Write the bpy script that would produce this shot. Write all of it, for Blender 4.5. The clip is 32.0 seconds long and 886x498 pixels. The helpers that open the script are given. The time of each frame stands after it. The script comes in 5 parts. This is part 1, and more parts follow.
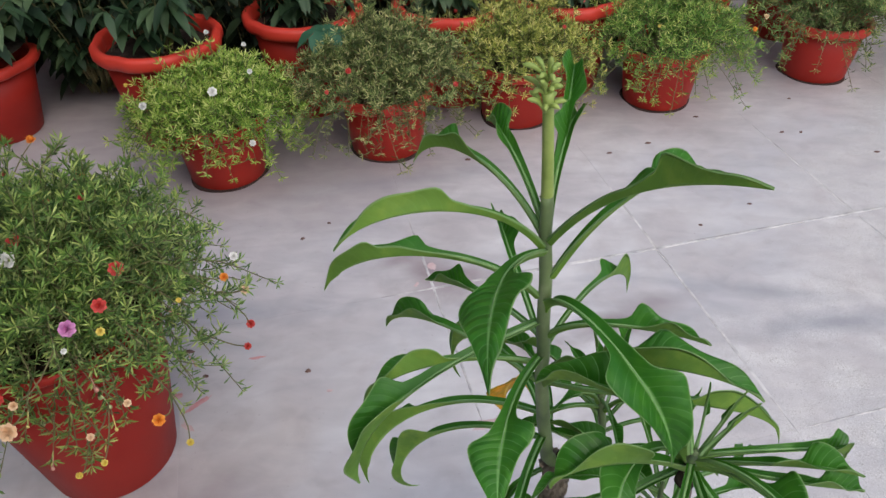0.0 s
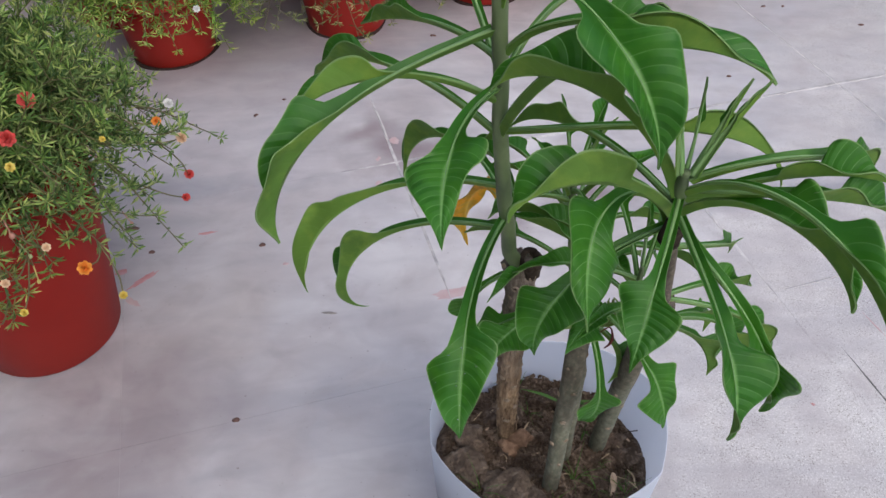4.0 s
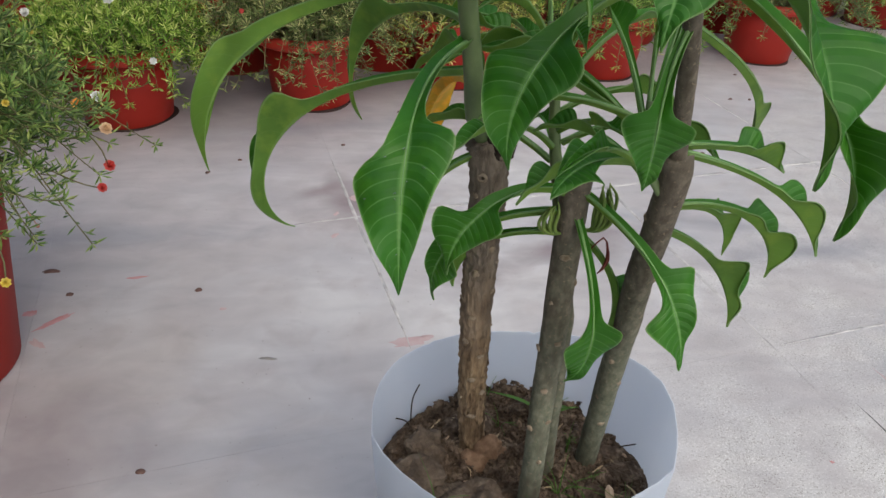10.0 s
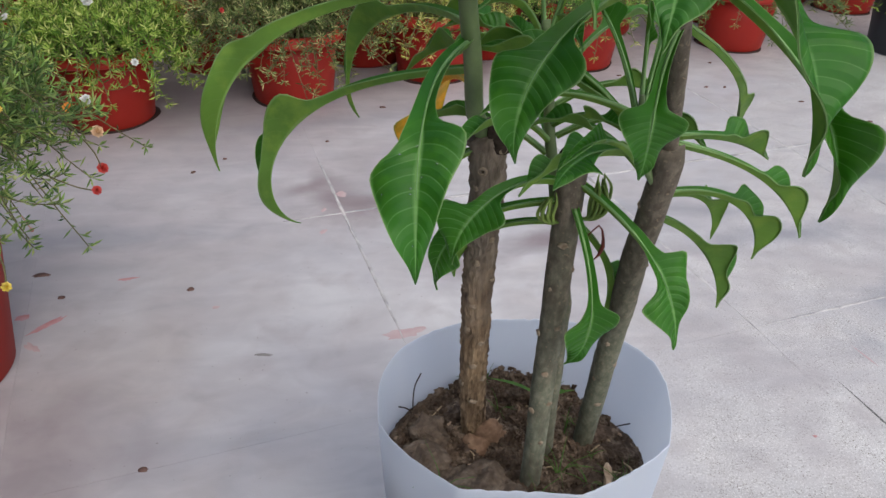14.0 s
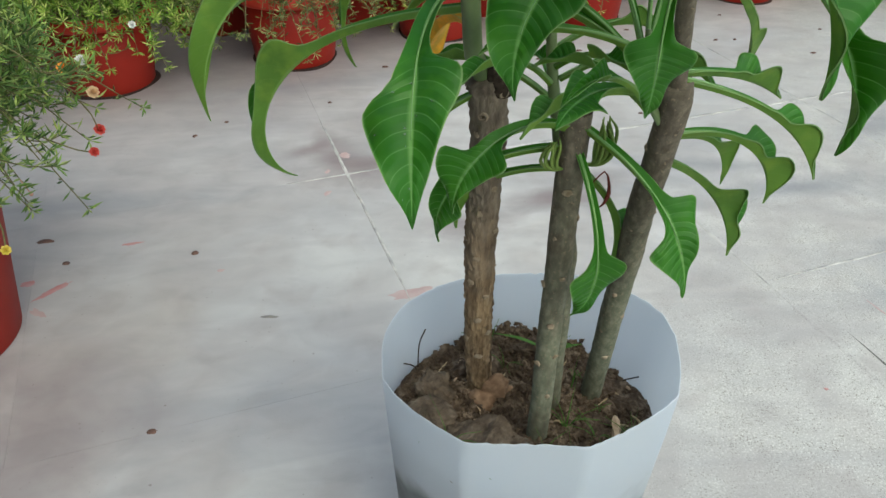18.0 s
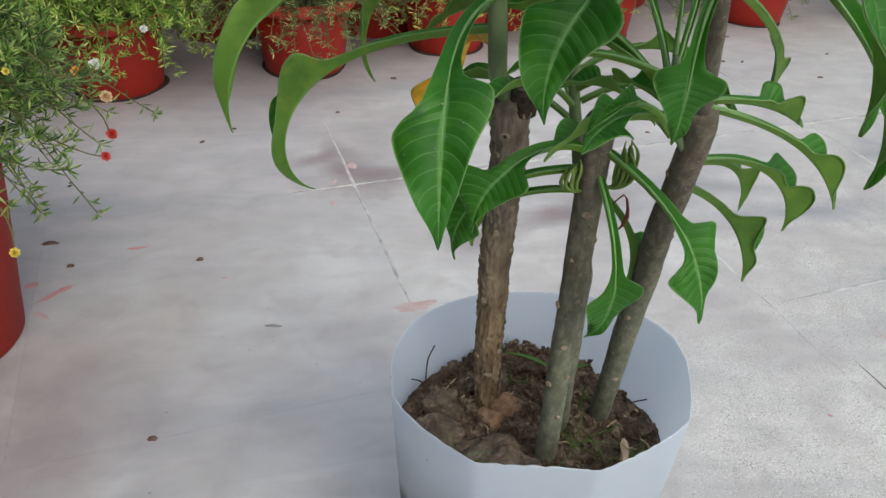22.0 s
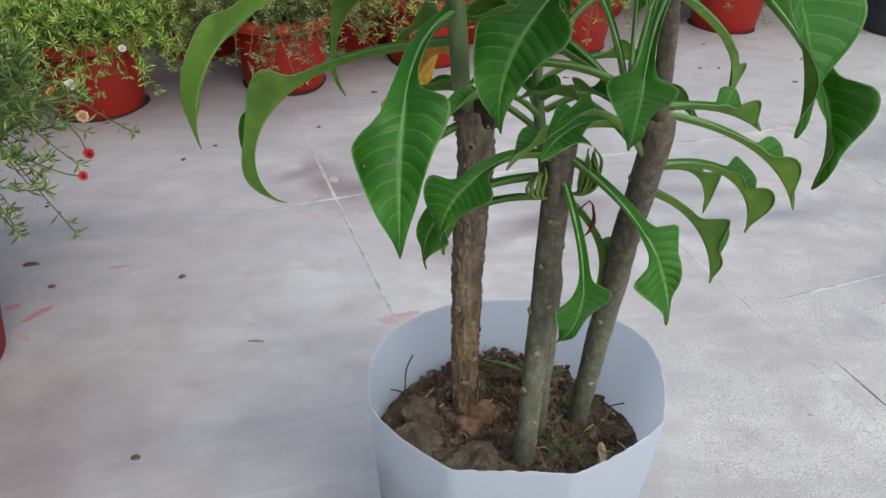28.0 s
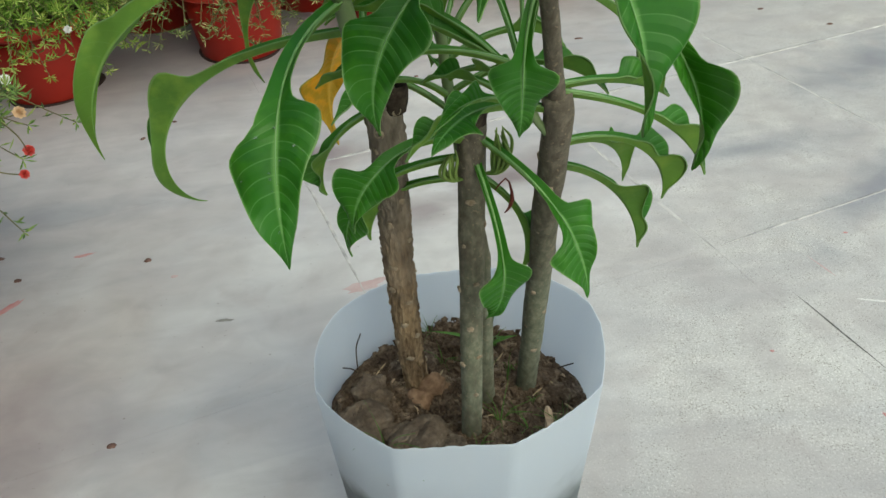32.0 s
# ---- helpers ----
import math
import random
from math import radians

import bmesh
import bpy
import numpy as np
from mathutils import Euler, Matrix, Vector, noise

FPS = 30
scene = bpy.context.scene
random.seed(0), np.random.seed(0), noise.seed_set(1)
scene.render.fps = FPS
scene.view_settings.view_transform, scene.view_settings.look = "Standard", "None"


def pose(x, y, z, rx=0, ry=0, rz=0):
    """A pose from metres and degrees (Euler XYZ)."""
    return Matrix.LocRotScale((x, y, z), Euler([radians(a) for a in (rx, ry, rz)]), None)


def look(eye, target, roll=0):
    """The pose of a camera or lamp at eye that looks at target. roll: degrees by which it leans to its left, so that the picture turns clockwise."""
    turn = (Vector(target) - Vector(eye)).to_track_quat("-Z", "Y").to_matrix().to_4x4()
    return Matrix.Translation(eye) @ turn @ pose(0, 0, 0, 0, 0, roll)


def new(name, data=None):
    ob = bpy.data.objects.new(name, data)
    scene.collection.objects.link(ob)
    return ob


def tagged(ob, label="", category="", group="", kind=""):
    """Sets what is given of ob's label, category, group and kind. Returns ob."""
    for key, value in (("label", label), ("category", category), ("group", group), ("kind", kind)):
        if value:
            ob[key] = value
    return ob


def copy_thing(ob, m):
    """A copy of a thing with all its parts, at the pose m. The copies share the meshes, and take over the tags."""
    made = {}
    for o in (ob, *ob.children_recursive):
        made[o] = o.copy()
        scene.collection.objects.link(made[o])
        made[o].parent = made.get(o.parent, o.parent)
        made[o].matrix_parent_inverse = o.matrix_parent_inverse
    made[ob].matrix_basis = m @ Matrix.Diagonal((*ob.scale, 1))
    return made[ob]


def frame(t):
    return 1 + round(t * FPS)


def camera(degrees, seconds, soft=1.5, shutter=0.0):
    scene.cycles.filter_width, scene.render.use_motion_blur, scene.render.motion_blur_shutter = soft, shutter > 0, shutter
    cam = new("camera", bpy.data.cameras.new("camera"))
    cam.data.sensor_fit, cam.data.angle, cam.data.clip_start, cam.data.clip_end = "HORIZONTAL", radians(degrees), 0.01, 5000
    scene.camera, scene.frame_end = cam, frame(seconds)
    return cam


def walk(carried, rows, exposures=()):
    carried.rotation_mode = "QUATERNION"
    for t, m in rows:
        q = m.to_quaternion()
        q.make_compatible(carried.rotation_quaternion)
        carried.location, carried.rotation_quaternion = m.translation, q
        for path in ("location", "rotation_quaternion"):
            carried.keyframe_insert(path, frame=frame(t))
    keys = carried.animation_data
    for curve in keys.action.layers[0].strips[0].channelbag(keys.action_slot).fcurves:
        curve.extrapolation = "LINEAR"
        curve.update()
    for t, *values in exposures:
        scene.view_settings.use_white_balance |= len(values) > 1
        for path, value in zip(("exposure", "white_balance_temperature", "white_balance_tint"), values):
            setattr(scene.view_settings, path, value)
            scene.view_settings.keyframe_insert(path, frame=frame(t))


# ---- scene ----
cam = camera(62.2, 32.0)
PATH = [
    (0, (0.087, 0.014, 1.207), (0.024, 1.57, -0.048), -1.1),
    (0.5, (0.092, 0.015, 1.226), (0.044, 1.6, 0.007), -2.0),
    (1, (0.094, 0.022, 1.224), (0.024, 1.613, 0.014), -1.7),
    (1.5, (0.095, 0.022, 1.201), (0.016, 1.583, -0.047), -1.5),
    (2, (0.103, 0.022, 1.158), (0.04, 1.536, -0.148), -1.2),
    (2.3, (0.106, 0.031, 1.112), (0.106, 1.512, -0.232), -0.5),
    (2.6, (0.107, 0.019, 1.085), (0.122, 1.48, -0.282), 0.8),
    (3, (0.103, 0.02, 1.059), (0.111, 1.457, -0.331), 0.3),
    (3.5, (0.109, 0.009, 1.05), (0.123, 1.444, -0.344), -0.1),
    (5.5, (0.097, -0.001, 1.012), (0.078, 1.395, -0.42), -0.3),
    (6, (0.105, 0.0, 0.997), (0.142, 1.387, -0.443), 0.8),
    (6.5, (0.102, 0.016, 0.896), (0.173, 1.448, -0.497), 1.6),
    (7, (0.114, 0.053, 0.806), (0.175, 1.508, -0.566), 1.3),
    (7.5, (0.127, 0.06, 0.753), (0.219, 1.546, -0.582), 2.9),
    (8, (0.147, 0.034, 0.748), (0.216, 1.65, -0.428), 0.4),
    (8.5, (0.14, 0.016, 0.752), (0.231, 1.655, -0.39), 1.2),
    (9, (0.133, 0.011, 0.756), (0.208, 1.676, -0.349), 1.7),
    (9.5, (0.134, 0.004, 0.772), (0.234, 1.689, -0.301), 2.5),
    (10, (0.125, -0.005, 0.792), (0.214, 1.68, -0.283), 2.6),
    (10.5, (0.114, -0.012, 0.801), (0.215, 1.674, -0.271), 4.1),
    (11, (0.099, -0.012, 0.805), (0.206, 1.682, -0.252), 4.2),
    (11.5, (0.095, -0.021, 0.812), (0.208, 1.687, -0.222), 4.6),
    (12, (0.108, -0.031, 0.816), (0.245, 1.677, -0.216), 3.3),
    (12.5, (0.1, -0.029, 0.815), (0.239, 1.674, -0.225), 3.8),
    (13, (0.103, -0.02, 0.808), (0.264, 1.666, -0.255), 3.5),
    (13.5, (0.094, -0.022, 0.804), (0.22, 1.653, -0.281), 2.8),
    (14, (0.107, -0.023, 0.802), (0.251, 1.649, -0.286), 2.0),
    (14.5, (0.11, -0.023, 0.802), (0.248, 1.645, -0.293), 1.6),
    (16.5, (0.11, -0.019, 0.797), (0.243, 1.628, -0.33), 1.3),
    (17, (0.112, -0.011, 0.785), (0.229, 1.61, -0.38), 0.7),
    (17.5, (0.115, -0.013, 0.784), (0.245, 1.607, -0.381), 0.3),
    (18, (0.113, -0.017, 0.785), (0.232, 1.603, -0.382), 0.6),
    (18.5, (0.115, -0.02, 0.791), (0.248, 1.619, -0.348), 1.0),
    (19, (0.111, -0.016, 0.788), (0.227, 1.613, -0.367), 1.0),
    (19.5, (0.109, -0.015, 0.788), (0.217, 1.62, -0.358), 0.8),
    (20, (0.109, -0.02, 0.792), (0.232, 1.623, -0.342), 1.2),
    (20.5, (0.108, -0.018, 0.791), (0.249, 1.612, -0.36), 2.2),
    (21, (0.107, -0.017, 0.794), (0.251, 1.624, -0.34), 2.4),
    (21.5, (0.102, -0.013, 0.789), (0.233, 1.622, -0.356), 2.6),
    (22, (0.1, -0.012, 0.788), (0.224, 1.625, -0.355), 2.4),
    (22.5, (0.105, -0.016, 0.79), (0.22, 1.622, -0.352), 1.7),
    (23, (0.11, -0.015, 0.785), (0.237, 1.617, -0.364), 1.4),
    (23.5, (0.108, -0.018, 0.788), (0.239, 1.625, -0.345), 1.6),
    (24, (0.108, -0.022, 0.793), (0.256, 1.629, -0.326), 2.0),
    (24.5, (0.107, -0.022, 0.793), (0.253, 1.632, -0.323), 2.0),
    (25, (0.108, -0.017, 0.791), (0.248, 1.635, -0.328), 2.0),
    (25.5, (0.105, -0.016, 0.792), (0.25, 1.637, -0.325), 2.3),
    (27.5, (0.107, -0.022, 0.793), (0.257, 1.635, -0.317), 1.9),
    (28, (0.113, -0.02, 0.791), (0.267, 1.633, -0.324), 1.5),
    (28.5, (0.116, -0.019, 0.79), (0.283, 1.634, -0.324), 1.7),
    (29, (0.123, -0.02, 0.787), (0.326, 1.614, -0.348), 1.6),
    (29.5, (0.123, -0.019, 0.787), (0.324, 1.609, -0.357), 1.5),
    (30, (0.162, -0.018, 0.778), (0.406, 1.575, -0.407), -0.5),
    (30.5, (0.185, -0.021, 0.774), (0.402, 1.576, -0.41), -1.8),
    (31, (0.197, -0.021, 0.776), (0.402, 1.573, -0.415), -2.5),
    (31.5, (0.189, -0.026, 0.779), (0.377, 1.58, -0.398), -2.8),
    (32, (0.167, -0.01, 0.814), (0.329, 1.557, -0.419), -2.6),
]
walk(cam, [(t, look(eye, target, roll)) for t, eye, target, roll in PATH],
     [(0, 0.02, 6300, 9), (1, 0.03, 6100, 9), (2, 0.04, 5980, 10), (3, 0.0, 6080, 12), (6, -0.06, 6250, 11), (7, 0.05, 6100, 2), (8.2, 0.13, 6500, -6), (9.2, -0.16, 6650, 3), (11, -0.01, 6350, 6), (14, -0.04, 6330, 8),
      (17, 0.09, 6180, -4), (18, 0.07, 6500, -7), (20, 0.05, 6550, -6), (22, -0.01, 6450, 0), (24, 0.03, 6450, 0), (25, -0.03, 6400, 2), (28, 0.0, 6300, 3), (29, 0.11, 6300, -5), (30, 0.01, 6450, -7), (31, -0.01, 6520, -8), (32, 0.0, 6700, -9)])

# ---------------------------------------------------------------- light
world = bpy.data.worlds.new("sky")
scene.world = world
world.use_nodes = True
wn = world.node_tree.nodes
sky = wn.new("ShaderNodeTexSky")
sky.sky_type = "NISHITA"
sky.sun_disc = False
sky.sun_elevation, sky.sun_rotation = radians(52), radians(150)
sky.dust_density = 4.0
wn["Background"].inputs["Strength"].default_value = 0.165
world.node_tree.links.new(sky.outputs[0], wn["Background"].inputs["Color"])
lamp = bpy.data.lights.new("sun", "SUN")
lamp.energy, lamp.angle, lamp.color = 1.3, radians(110), (1.0, 0.97, 0.94)
sun = new("sun", lamp)
sun.matrix_world = look((0.4, -2.5, 4.2), (0, 0, 0))

# ---------------------------------------------------------------- helpers
rnd = random.Random(7)


def put(name, bm, mats, parent=None, label="", smooth=True):
    """A bmesh as one mesh object, under a parent or alone."""
    me = bpy.data.meshes.new(name)
    bm.to_mesh(me)
    bm.free()
    if smooth:
        for p in me.polygons:
            p.use_smooth = True
    for m in mats if isinstance(mats, (list, tuple)) else [mats]:
        me.materials.append(m)
    ob = new(name, me)
    if parent:
        ob.parent = parent
    if label:
        ob["label"] = label
    return ob


part = put


def shared(name, me, parent, m):
    """One more object on a mesh that exists already."""
    ob = new(name, me)
    ob.parent = parent
    ob.matrix_basis = m
    return ob


def lathe(bm, prof, n=48, closed=True, wob=None, mat=0):
    """Turn a profile of (radius, height) about z."""
    rings = []
    for r, z in prof:
        ring = []
        for i in range(n):
            a = 2 * math.pi * i / n
            k = wob(a, z) if wob else 1.0
            ring.append(bm.verts.new((r * k * math.cos(a), r * k * math.sin(a), z)))
        rings.append(ring)
    for a, b in zip(rings, rings[1:]):
        for i in range(n):
            f = bm.faces.new((a[i], a[(i + 1) % n], b[(i + 1) % n], b[i]))
            f.material_index = mat
    return rings


def tube(bm, pts, radii, n=8, cap=True, bump=0.0, mat=0, grain=(160, 160, 160)):
    """A round tube along points; bump roughens it, grain gives the size of the lumps."""
    pts = [Vector(p) for p in pts]
    rings = []
    ref = Vector((0.31, 0.87, 0.2)).normalized()
    for i, p in enumerate(pts):
        t = (pts[min(i + 1, len(pts) - 1)] - pts[max(i - 1, 0)]).normalized()
        s = t.cross(ref)
        if s.length < 0.05:
            s = t.cross(Vector((1, 0, 0)))
        s.normalize()
        u = s.cross(t)
        ring = []
        for k in range(n):
            a = 2 * math.pi * k / n
            d = s * math.cos(a) + u * math.sin(a)
            q = p + d * radii[i]
            r = radii[i] * (1 + bump * noise.noise(Vector((q.x * grain[0], q.y * grain[1], q.z * grain[2]))))
            ring.append(bm.verts.new(p + d * r))
        rings.append(ring)
    for a, b in zip(rings, rings[1:]):
        for k in range(n):
            bm.faces.new((a[k], a[(k + 1) % n], b[(k + 1) % n], b[k])).material_index = mat
    if cap:
        bm.faces.new(rings[0][::-1]).material_index = mat
        bm.faces.new(rings[-1]).material_index = mat
    return rings


def spline(P, n):
    """n points on a smooth line through P."""
    P = [Vector(p) for p in P]
    P = [P[0] * 2 - P[1]] + P + [P[-1] * 2 - P[-2]]
    out, m = [], len(P) - 3
    for i in range(n):
        u = i / (n - 1) * m
        k = min(int(u), m - 1)
        u -= k
        a, b, c, d = P[k:k + 4]
        out.append(0.5 * ((2 * b) + (c - a) * u + (2 * a - 5 * b + 4 * c - d) * u * u + (3 * b - a - 3 * c + d) * u ** 3))
    return out


def blob(bm, at, size, seed, rough=0.35, seg=8):
    """An uneven lump."""
    got = bmesh.ops.create_icosphere(bm, subdivisions=2, radius=1.0)["verts"]
    for v in got:
        d = v.co.normalized()
        k = 1 + rough * noise.noise(d * 1.7 + Vector((seed, 0, 0))) + 0.5 * rough * noise.noise(d * 4 + Vector((0, seed, 0)))
        v.co = Vector(at) + Vector((d.x * size[0], d.y * size[1], d.z * size[2])) * k
    return got


# ---------------------------------------------------------------- materials
def mat(name, rough=0.6, spec=0.4):
    m = bpy.data.materials.new(name)
    m.use_nodes = True
    nt = m.node_tree
    b = nt.nodes["Principled BSDF"]
    b.inputs["Roughness"].default_value = rough
    b.inputs["Specular IOR Level"].default_value = spec
    return m, nt, b


def node(nt, kind, **kw):
    n = nt.nodes.new(kind)
    for k, v in kw.items():
        n.inputs[k.replace("_", " ")].default_value = v
    return n


def ramp(nt, fac, stops, smooth=False):
    r = nt.nodes.new("ShaderNodeValToRGB")
    e = r.color_ramp.elements
    while len(e) < len(stops):
        e.new(0.5)
    for el, (p, c) in zip(e, stops):
        el.position, el.color = p, (*c, 1) if len(c) == 3 else c
    nt.links.new(fac, r.inputs[0])
    return r.outputs[0]


def mix(nt, fac, a, b, how="MIX"):
    n = nt.nodes.new("ShaderNodeMix")
    n.data_type, n.blend_type = "RGBA", how
    for sock, v in ((n.inputs[0], fac), (n.inputs[6], a), (n.inputs[7], b)):
        if hasattr(v, "is_output"):
            nt.links.new(v, sock)
        else:
            sock.default_value = v if isinstance(v, (int, float)) else (*v, 1)
    return n.outputs[2]


def mth(nt, op, a, b=0.0, c=0.0):
    n = nt.nodes.new("ShaderNodeMath")
    n.operation = op
    for sock, v in zip(n.inputs, (a, b, c)):
        if hasattr(v, "is_output"):
            nt.links.new(v, sock)
        else:
            sock.default_value = v
    return n.outputs[0]


def bumped(nt, b, height, strength, dist):
    n = nt.nodes.new("ShaderNodeBump")
    n.inputs["Strength"].default_value, n.inputs["Distance"].default_value = strength, dist
    nt.links.new(height, n.inputs["Height"])
    nt.links.new(n.outputs[0], b.inputs["Normal"])


def noisy(nt, scale, detail=4.0, coord="Object", rough=0.55, dist=0.0, mapping=None):
    tc = nt.nodes.new("ShaderNodeTexCoord")
    n = node(nt, "ShaderNodeTexNoise", Scale=scale, Detail=detail, Roughness=rough, Distortion=dist)
    src = tc.outputs[coord]
    if mapping:
        mp = nt.nodes.new("ShaderNodeMapping")
        mp.inputs["Scale"].default_value = mapping
        nt.links.new(src, mp.inputs[0])
        src = mp.outputs[0]
    nt.links.new(src, n.inputs["Vector"])
    return n.outputs["Fac"]


def island(nt):
    return nt.nodes.new("ShaderNodeNewGeometry").outputs["Random Per Island"]


def marble():
    m, nt, b = mat("marble", 0.5, 0.3)
    geo = nt.nodes.new("ShaderNodeNewGeometry").outputs["Position"]
    info = nt.nodes.new("ShaderNodeObjectInfo").outputs["Random"]
    # every slab is cut from another part of the block
    off = nt.nodes.new("ShaderNodeCombineXYZ")
    nt.links.new(mth(nt, "MULTIPLY", info, 0.14), off.inputs[2])
    add = nt.nodes.new("ShaderNodeVectorMath")
    nt.links.new(geo, add.inputs[0])
    nt.links.new(off.outputs[0], add.inputs[1])

    def n(scale, detail, dist=0.0, stretch=None, src=add.outputs[0]):
        q = node(nt, "ShaderNodeTexNoise", Scale=scale, Detail=detail, Distortion=dist)
        if stretch:
            mp = nt.nodes.new("ShaderNodeMapping")
            mp.inputs["Scale"].default_value = stretch
            mp.inputs["Rotation"].default_value = (0, 0, radians(-16))
            nt.links.new(src, mp.inputs[0])
            src = mp.outputs[0]
        nt.links.new(src, q.inputs["Vector"])
        return q.outputs["Fac"]
    cloud = ramp(nt, n(2.2, 5, 0.6, (0.8, 1.5, 1)), [(0.3, (0.45, 0.445, 0.465)), (0.5, (0.585, 0.575, 0.585)), (0.75, (0.66, 0.65, 0.65))])
    vein = n(1.1, 7, 0.9, (0.55, 1.5, 1))
    thin = ramp(nt, vein, [(0.44, (0, 0, 0)), (0.505, (0.32, 0.32, 0.32)), (0.53, (0, 0, 0))])
    col = mix(nt, thin, cloud, (0.36, 0.36, 0.40))
    wisp = ramp(nt, n(0.9, 8, 1.4, (0.6, 1.3, 1), geo), [(0.47, (0, 0, 0)), (0.58, (0.50, 0.50, 0.50)), (0.66, (0.12, 0.12, 0.12))])
    col = mix(nt, wisp, col, (0.36, 0.37, 0.415))
    smoke = ramp(nt, n(0.55, 9, 2.0, (0.5, 1.9, 1), geo), [(0.52, (0, 0, 0)), (0.57, (0.34, 0.34, 0.34)), (0.60, (0.1, 0.1, 0.1)), (0.67, (0.28, 0.28, 0.28)), (0.72, (0, 0, 0))])
    col = mix(nt, smoke, col, (0.31, 0.315, 0.35))
    patch = ramp(nt, n(3.0, 3, 0.3), [(0.56, (0, 0, 0)), (0.74, (0.55, 0.55, 0.55))])
    col = mix(nt, patch, col, (0.47, 0.43, 0.41))
    # pitted, gritty stretch
    def pits(scale, lo, hi, amt):
        q = node(nt, "ShaderNodeTexVoronoi", Scale=scale)
        nt.links.new(geo, q.inputs["Vector"])
        return ramp(nt, q.outputs["Distance"], [(lo, (amt,) * 3), (hi, (0, 0, 0))])
    grit = mix(nt, 1.0, pits(310.0, 0.24, 0.36, 0.95), ramp(nt, n(55.0, 3, 0, None, geo), [(0.40, (0.1, 0.1, 0.1)), (0.56, (1, 1, 1))]), "MULTIPLY")
    dust = pits(560.0, 0.26, 0.40, 0.55)
    grit = mix(nt, ramp(nt, n(6.0, 4, 0, None, geo), [(0.35, (0.35, 0.35, 0.35)), (0.6, (1, 1, 1))]), grit, dust, "LIGHTEN")
    px = nt.nodes.new("ShaderNodeSeparateXYZ")
    nt.links.new(geo, px.inputs[0])
    where = mth(nt, "ADD", mth(nt, "MULTIPLY", px.outputs[0], 1.0), mth(nt, "MULTIPLY", px.outputs[1], -0.55))
    where = mth(nt, "ADD", where, mth(nt, "MULTIPLY", n(2.5, 3, 0, None, geo), 0.5))
    sandy = ramp(nt, where, [(0.22, (0, 0, 0)), (0.42, (1, 1, 1))])
    g2 = mix(nt, 1.0, grit, sandy, "MULTIPLY")
    col = mix(nt, mth(nt, "MULTIPLY", sandy, 0.35), col, (0.66, 0.64, 0.60))
    col = mix(nt, g2, col, (0.24, 0.22, 0.19))
    chalk = mix(nt, 1.0, ramp(nt, n(330.0, 2, 0, None, geo), [(0.55, (0, 0, 0)), (0.66, (0.85, 0.85, 0.85))]), sandy, "MULTIPLY")
    col = mix(nt, chalk, col, (0.80, 0.79, 0.77))
    blotch = ramp(nt, n(5.0, 7, 0.8, None, geo), [(0.40, (0, 0, 0)), (0.70, (0.8, 0.8, 0.8))])
    col = mix(nt, blotch, col, (0.45, 0.425, 0.43))
    film = ramp(nt, n(3.4, 8, 1.1, (0.45, 1.9, 1), geo), [(0.42, (0, 0, 0)), (0.55, (0.30, 0.30, 0.30)), (0.62, (0.12, 0.12, 0.12)), (0.75, (0.36, 0.36, 0.36))])
    col = mix(nt, film, col, (0.40, 0.39, 0.42))
    # faint grime, scuffs
    grime = ramp(nt, n(14.0, 6, 0.4, None, geo), [(0.52, (0, 0, 0)), (0.75, (0.45, 0.45, 0.45))])
    col = mix(nt, grime, col, (0.40, 0.365, 0.37))
    # mottled darkening towards the flower pots and the left, shade painted into the stone
    row = mth(nt, "ADD", px.outputs[1], mth(nt, "MULTIPLY", px.outputs[0], -0.7))
    row = mth(nt, "ADD", row, mth(nt, "MULTIPLY", n(3.0, 6, 0.7, None, geo), 1.0))
    row_shade = ramp(nt, mth(nt, "MULTIPLY", row, 0.3), [(0.49, (0, 0, 0)), (0.80, (0.75, 0.75, 0.75))])
    col = mix(nt, row_shade, col, (0.33, 0.295, 0.31))
    # long blue-grey streaks in the stone, short brownish smudges
    # the patches at x -0.40 and -0.44 paint in shade beside the near pot
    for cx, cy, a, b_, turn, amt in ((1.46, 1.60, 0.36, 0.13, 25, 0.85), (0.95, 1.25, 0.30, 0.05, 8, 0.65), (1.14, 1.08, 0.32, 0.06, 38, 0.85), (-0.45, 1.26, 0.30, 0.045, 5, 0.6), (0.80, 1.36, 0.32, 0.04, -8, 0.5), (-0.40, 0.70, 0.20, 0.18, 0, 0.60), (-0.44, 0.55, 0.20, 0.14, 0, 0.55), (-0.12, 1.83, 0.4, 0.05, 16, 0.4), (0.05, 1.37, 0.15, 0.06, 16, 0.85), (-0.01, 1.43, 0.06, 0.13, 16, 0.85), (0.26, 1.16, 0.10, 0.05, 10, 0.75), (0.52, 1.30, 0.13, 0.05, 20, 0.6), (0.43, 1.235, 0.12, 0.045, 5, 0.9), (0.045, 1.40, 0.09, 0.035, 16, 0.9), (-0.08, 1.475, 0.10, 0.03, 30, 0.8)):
        sh = nt.nodes.new("ShaderNodeVectorMath")
        sh.operation = "SUBTRACT"
        nt.links.new(geo, sh.inputs[0])
        sh.inputs[1].default_value = (cx, cy, 0)
        mp = nt.nodes.new("ShaderNodeMapping")
        mp.vector_type = "TEXTURE"
        mp.inputs["Rotation"].default_value = (0, 0, radians(turn))
        mp.inputs["Scale"].default_value = (a, b_, 1)
        nt.links.new(sh.outputs[0], mp.inputs[0])
        ln = nt.nodes.new("ShaderNodeVectorMath")
        ln.operation = "LENGTH"
        nt.links.new(mp.outputs[0], ln.inputs[0])
